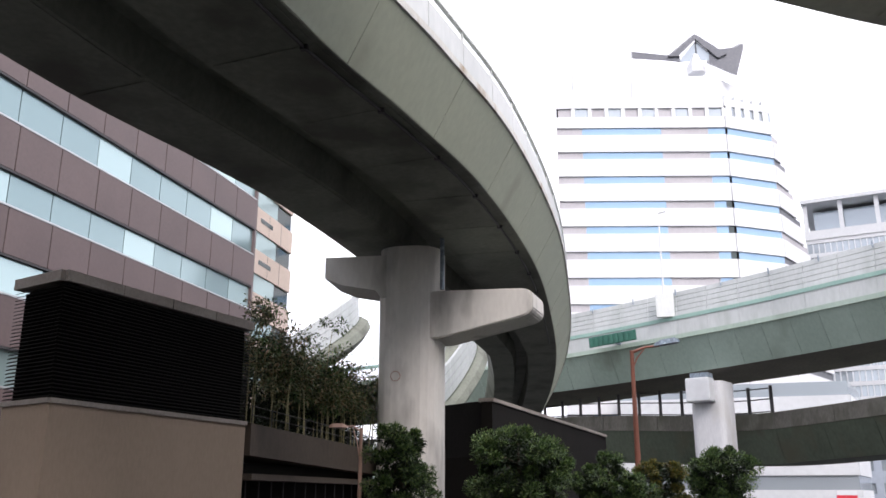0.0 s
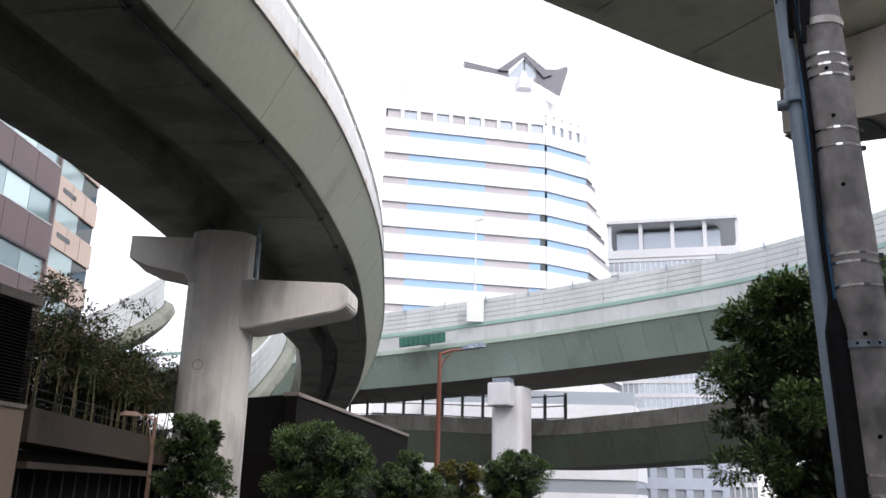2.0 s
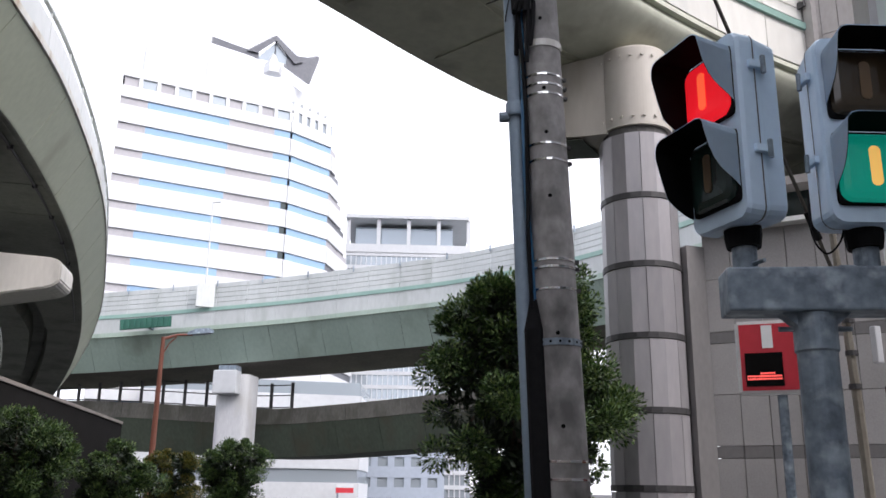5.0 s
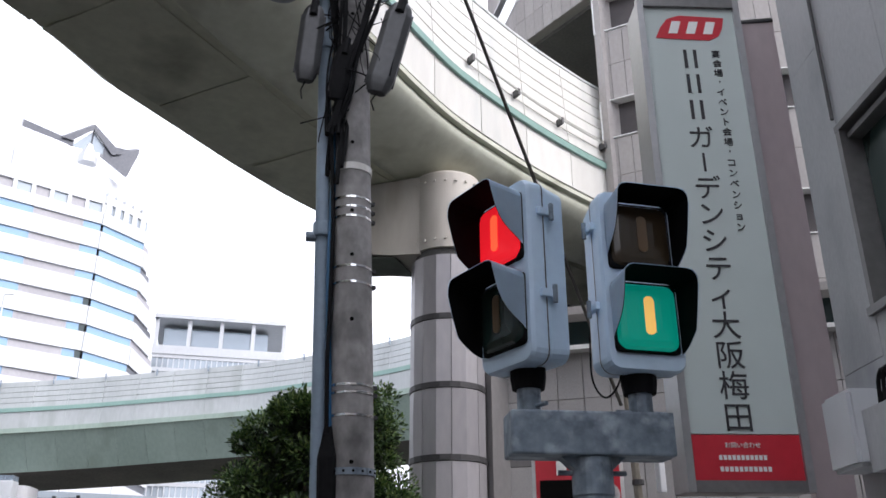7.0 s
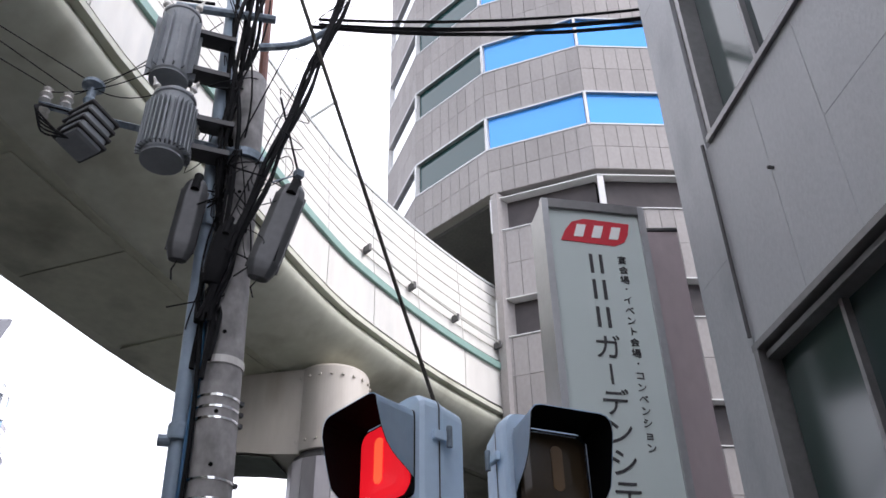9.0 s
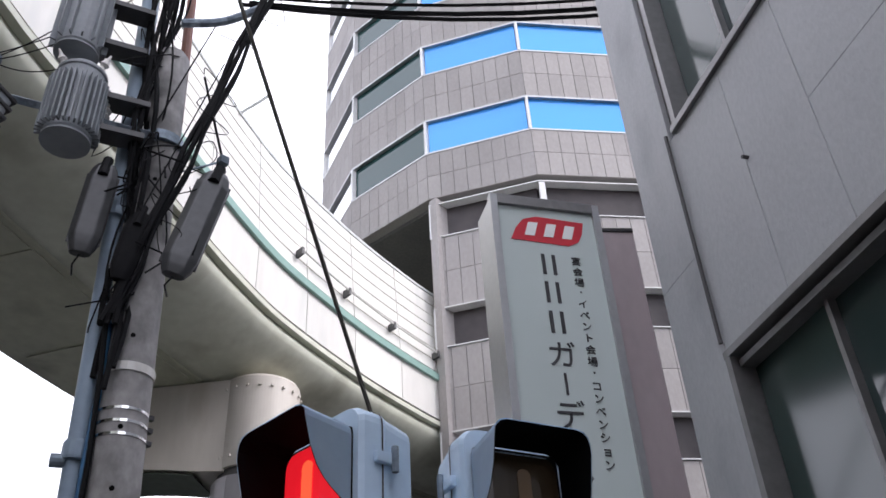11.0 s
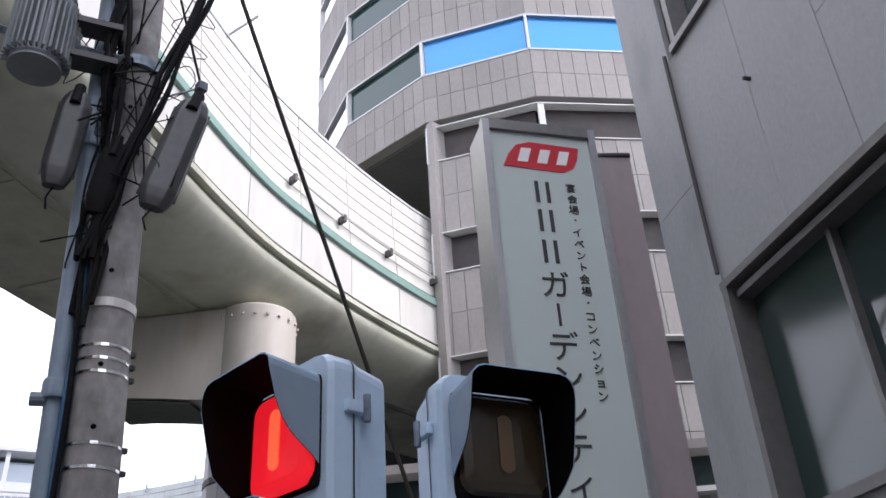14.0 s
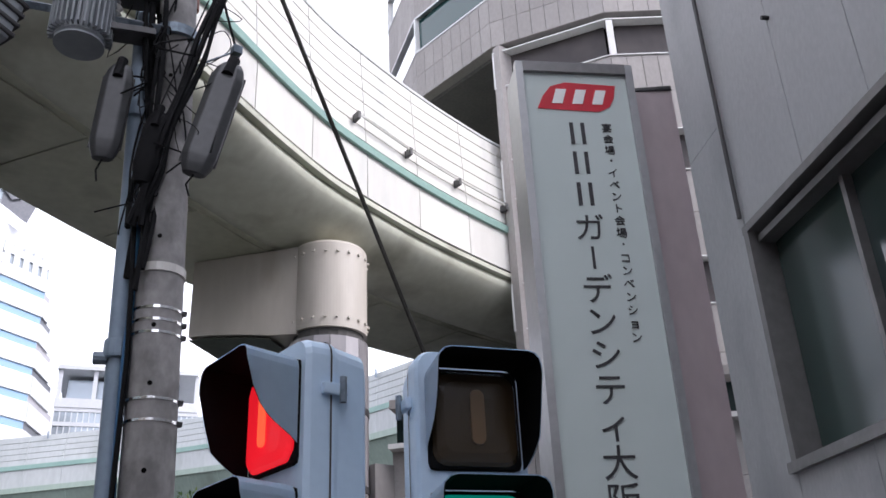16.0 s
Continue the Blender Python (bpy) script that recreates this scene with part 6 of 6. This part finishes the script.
part("strand", tube([(6.1, 6.02, 3.2), (3.12, 5.01, 7.5), (0.45, 4.1, 11.35)], 0.021, 6), mat("strand", (0.12, 0.115, 0.1), (0.06, 0.058, 0.05), 0.5, metal=0.4, fine=60), gw)
part("turnbuckle", tube([(5.7, 5.885, 3.78), (5.88, 5.945, 3.52)], 0.04, 8), M_BLACK, gw)

# ---- pair of pedestrian signals on one post ----
BARA, BARB = Vector((2.296, 3.023, 0)), Vector((3.128, 2.616, 0))
PB = (BARA + BARB) / 2
bdv = (BARB - BARA).normalized()
bnv = Vector((-bdv.y, bdv.x, 0))
post = thing("signal_post", "mottled galvanised signal post with a boxed crossbar", "signal post", tuple(PB))
part("post", tube([PB, PB + Vector((0, 0, 1.72))], 0.104, 24), M_GALV, post, smooth=False)
part("collar", lathe([(0.106, 0), (0.114, 0.01), (0.112, 0.2), (0.108, 0.22)], PB + Vector((0, 0, 1.69)), seg=24), M_GALV, post)
part("crossbar", box((-0.465, -0.12, 1.9), (0.452, 0.12, 2.14), Matrix.Translation(PB) @ bdv.to_track_quat("X", "Z").to_matrix().to_4x4(), 0.012), M_GALV, post)
for sgnx in (-1, 1):
    part("gusset", loft([[PB + bdv * (sgnx * s) + bnv * o + Vector((0, 0, z)) for s, z in ((0.1, 1.83), (0.18, 1.9), (0.1, 1.9))] for o in (-0.05, 0.05)]), M_GALV, post)
    part("set_screw", tube([PB + Vector((0, 0, 1.82)) + bdv * sgnx * 0.1, PB + Vector((0, 0, 1.82)) + bdv * sgnx * 0.19], 0.014, 8), M_GALV, post)


def ped_signal(label, at, yaw, lit_top, hinge_side):
    """A two-lens pedestrian signal; its front looks along -y before the turn."""
    sg = thing("pedestrian_signal", label, "pedestrian signal", at)
    T = Matrix.Translation(at) @ pose(0, 0, 0, 0, 0, yaw) @ Matrix.Scale(1.03, 4)
    hw_, dp, ht = 0.235, 0.15, 1.08

    def put(bm):
        bmesh.ops.transform(bm, matrix=T, verts=bm.verts)
        return bm

    rings = []
    for y, kx, kz in ((0.17, 0.8, 0.9), (0.15, 0.9, 0.955), (0.02, 0.97, 0.985), (-0.0, 1.0, 1.0), (-0.1, 1.0, 1.0), (-0.125, 0.96, 0.985)):
        r = 0.07
        ring = []
        for sx, sz, a0 in ((1, 1, 0), (-1, 1, 90), (-1, -1, 180), (1, -1, 270)):
            for k in range(5):
                a = radians(a0 + 90 * k / 4)
                ring.append((sx * (hw_ * kx - r) + r * math.cos(a), y, ht / 2 + sz * (ht / 2 * kz - r) + r * math.sin(a)))
        rings.append(ring)
    part("housing", put(loft(rings)), M_SIGNAL, sg)
    part("door_seam", put(loft([[(x * 1.012, y, ht / 2 + (z - ht / 2) * 1.006) for x, _, z in rings[3]] for y in (-0.02, -0.012)], caps=False)), M_CLADBAND, sg)
    for zc, kind in ((0.79, "top"), (0.3, "low")):
        on = lit_top == (kind == "top")
        lens_m = (M_RED_LIT if kind == "top" else M_GREEN_LIT) if on else (M_LENS_OFF if kind == "top" else M_LENS_OFF_GR)
        bez = box((-0.195, -0.145, zc - 0.205), (0.195, -0.11, zc + 0.205), None, 0.03)
        part("bezel", put(bez), M_VISOR, sg, "black lens surround")
        lrings = []
        for y, k in ((-0.13, 1.0), (-0.15, 1.0), (-0.166, 0.93), (-0.178, 0.75), (-0.185, 0.4)):
            lrings.append([(x * k, y, zc + z * k) for x, z in rounded(0, 0, 0.182, 0.19, 0.06)])
        ln = part("lens", put(loft(lrings)), lens_m, sg, ("lit red lens" if kind == "top" else "lit green lens") if on else "unlit dark lens")
        sym = loft([[(x, y, zc + z) for x, z in rounded(0, 0, 0.03, 0.11, 0.028)] for y in (-0.16, -0.19)])
        part("symbol", put(sym), (M_ORANGE_LIT if kind == "top" else M_AMBER_LIT) if on else M_FAINT, ln, "plain amber symbol")
        L, w, top, r = 0.225, 0.204, 0.215, 0.055
        for inner in (0, 1):
            rings_v = []
            for k in range(8):
                d = L * k / 7
                u = k / 7
                low_z = -0.2 + 0.17 * u ** 1.6 if u < 0.75 else -0.2 + 0.17 * 0.75 ** 1.6 + (u - 0.75) * 0.9
                ww, tt = w + 0.012 * u - 0.004 * inner, top + 0.015 * u - 0.004 * inner
                cut_z = -0.13 + 0.13 * u ** 0.8 + 0.17 * u ** 5
                low_l, low_r = (cut_z, low_z) if hinge_side < 0 else (low_z, cut_z)
                path = [(-ww, low_l), (-ww, (low_l + tt - r) / 2), (-ww, tt - r)]
                path += [(-ww + r - r * math.cos(a), tt - r + r * math.sin(a)) for a in (0.5, 1.0, 1.57)]
                path += [(ww - r + r * math.cos(a), tt - r + r * math.sin(a)) for a in (1.57, 1.0, 0.5)]
                path += [(ww, tt - r), (ww, (low_r + tt - r) / 2), (ww, low_r)]
                rings_v.append([(x, -0.14 - d, zc + z) for x, z in path])
            bmv = bmesh.new()
            quad_strip(bmv, rings_v, closed=False)
            bmesh.ops.solidify(bmv, geom=bmv.faces[:], thickness=0.003)
            vz = part("visor" if not inner else "visor_lining", put(bmv), M_VISOR if inner else M_SIGNAL, sg, "black visor lining" if inner else "blue-grey cut-away visor")
    for z in (0.38, 0.87):
        hs = hinge_side
        part("hinge", put(box((hs * 0.235, -0.06, z - 0.02), (hs * 0.262, 0.05, z + 0.025), None, 0.006)), M_SIGNAL, sg)
        part("hinge_pin", put(tube([(hs * 0.268, 0.02, z - 0.05), (hs * 0.268, 0.02, z + 0.05)], 0.014, 8)), M_GALV, sg)
    part("neck", put(lathe([(0.09, -0.1), (0.1, -0.04), (0.1, 0.02)], (0, 0.02, 0), seg=16)), M_VISOR, sg)
    part("stem", put(lathe([(0.066, -0.33), (0.066, -0.1)], (0, 0.02, 0), seg=16)), M_GALV, sg)
    for sx in (-1, 1):
        part("wing_bolt", put(tube([(sx * 0.06, 0.02, -0.2), (sx * 0.15, 0.02, -0.2)], 0.012, 6)), M_GALV, sg)
    return sg


VIEW = -42.0
ped_signal("blue-grey pedestrian signal with lit red lens on the crossbar", (2.395, 2.975, 2.38), VIEW - 48, True, 1)
ped_signal("blue-grey pedestrian signal with lit green lens on the crossbar", (3.0, 2.68, 2.37), VIEW + 23, False, -1)
lw = thing("loose_cable", "thin loose cable loop under the signal", "cable", (2.8, 2.7, 2.2))
part("cable", tube(smooth_line([(2.8, 2.86, 2.62), (2.78, 2.84, 2.36), (2.83, 2.8, 2.25), (2.9, 2.76, 2.32), (2.93, 2.74, 2.45)], 6), 0.006, 5), M_BLACK, lw)
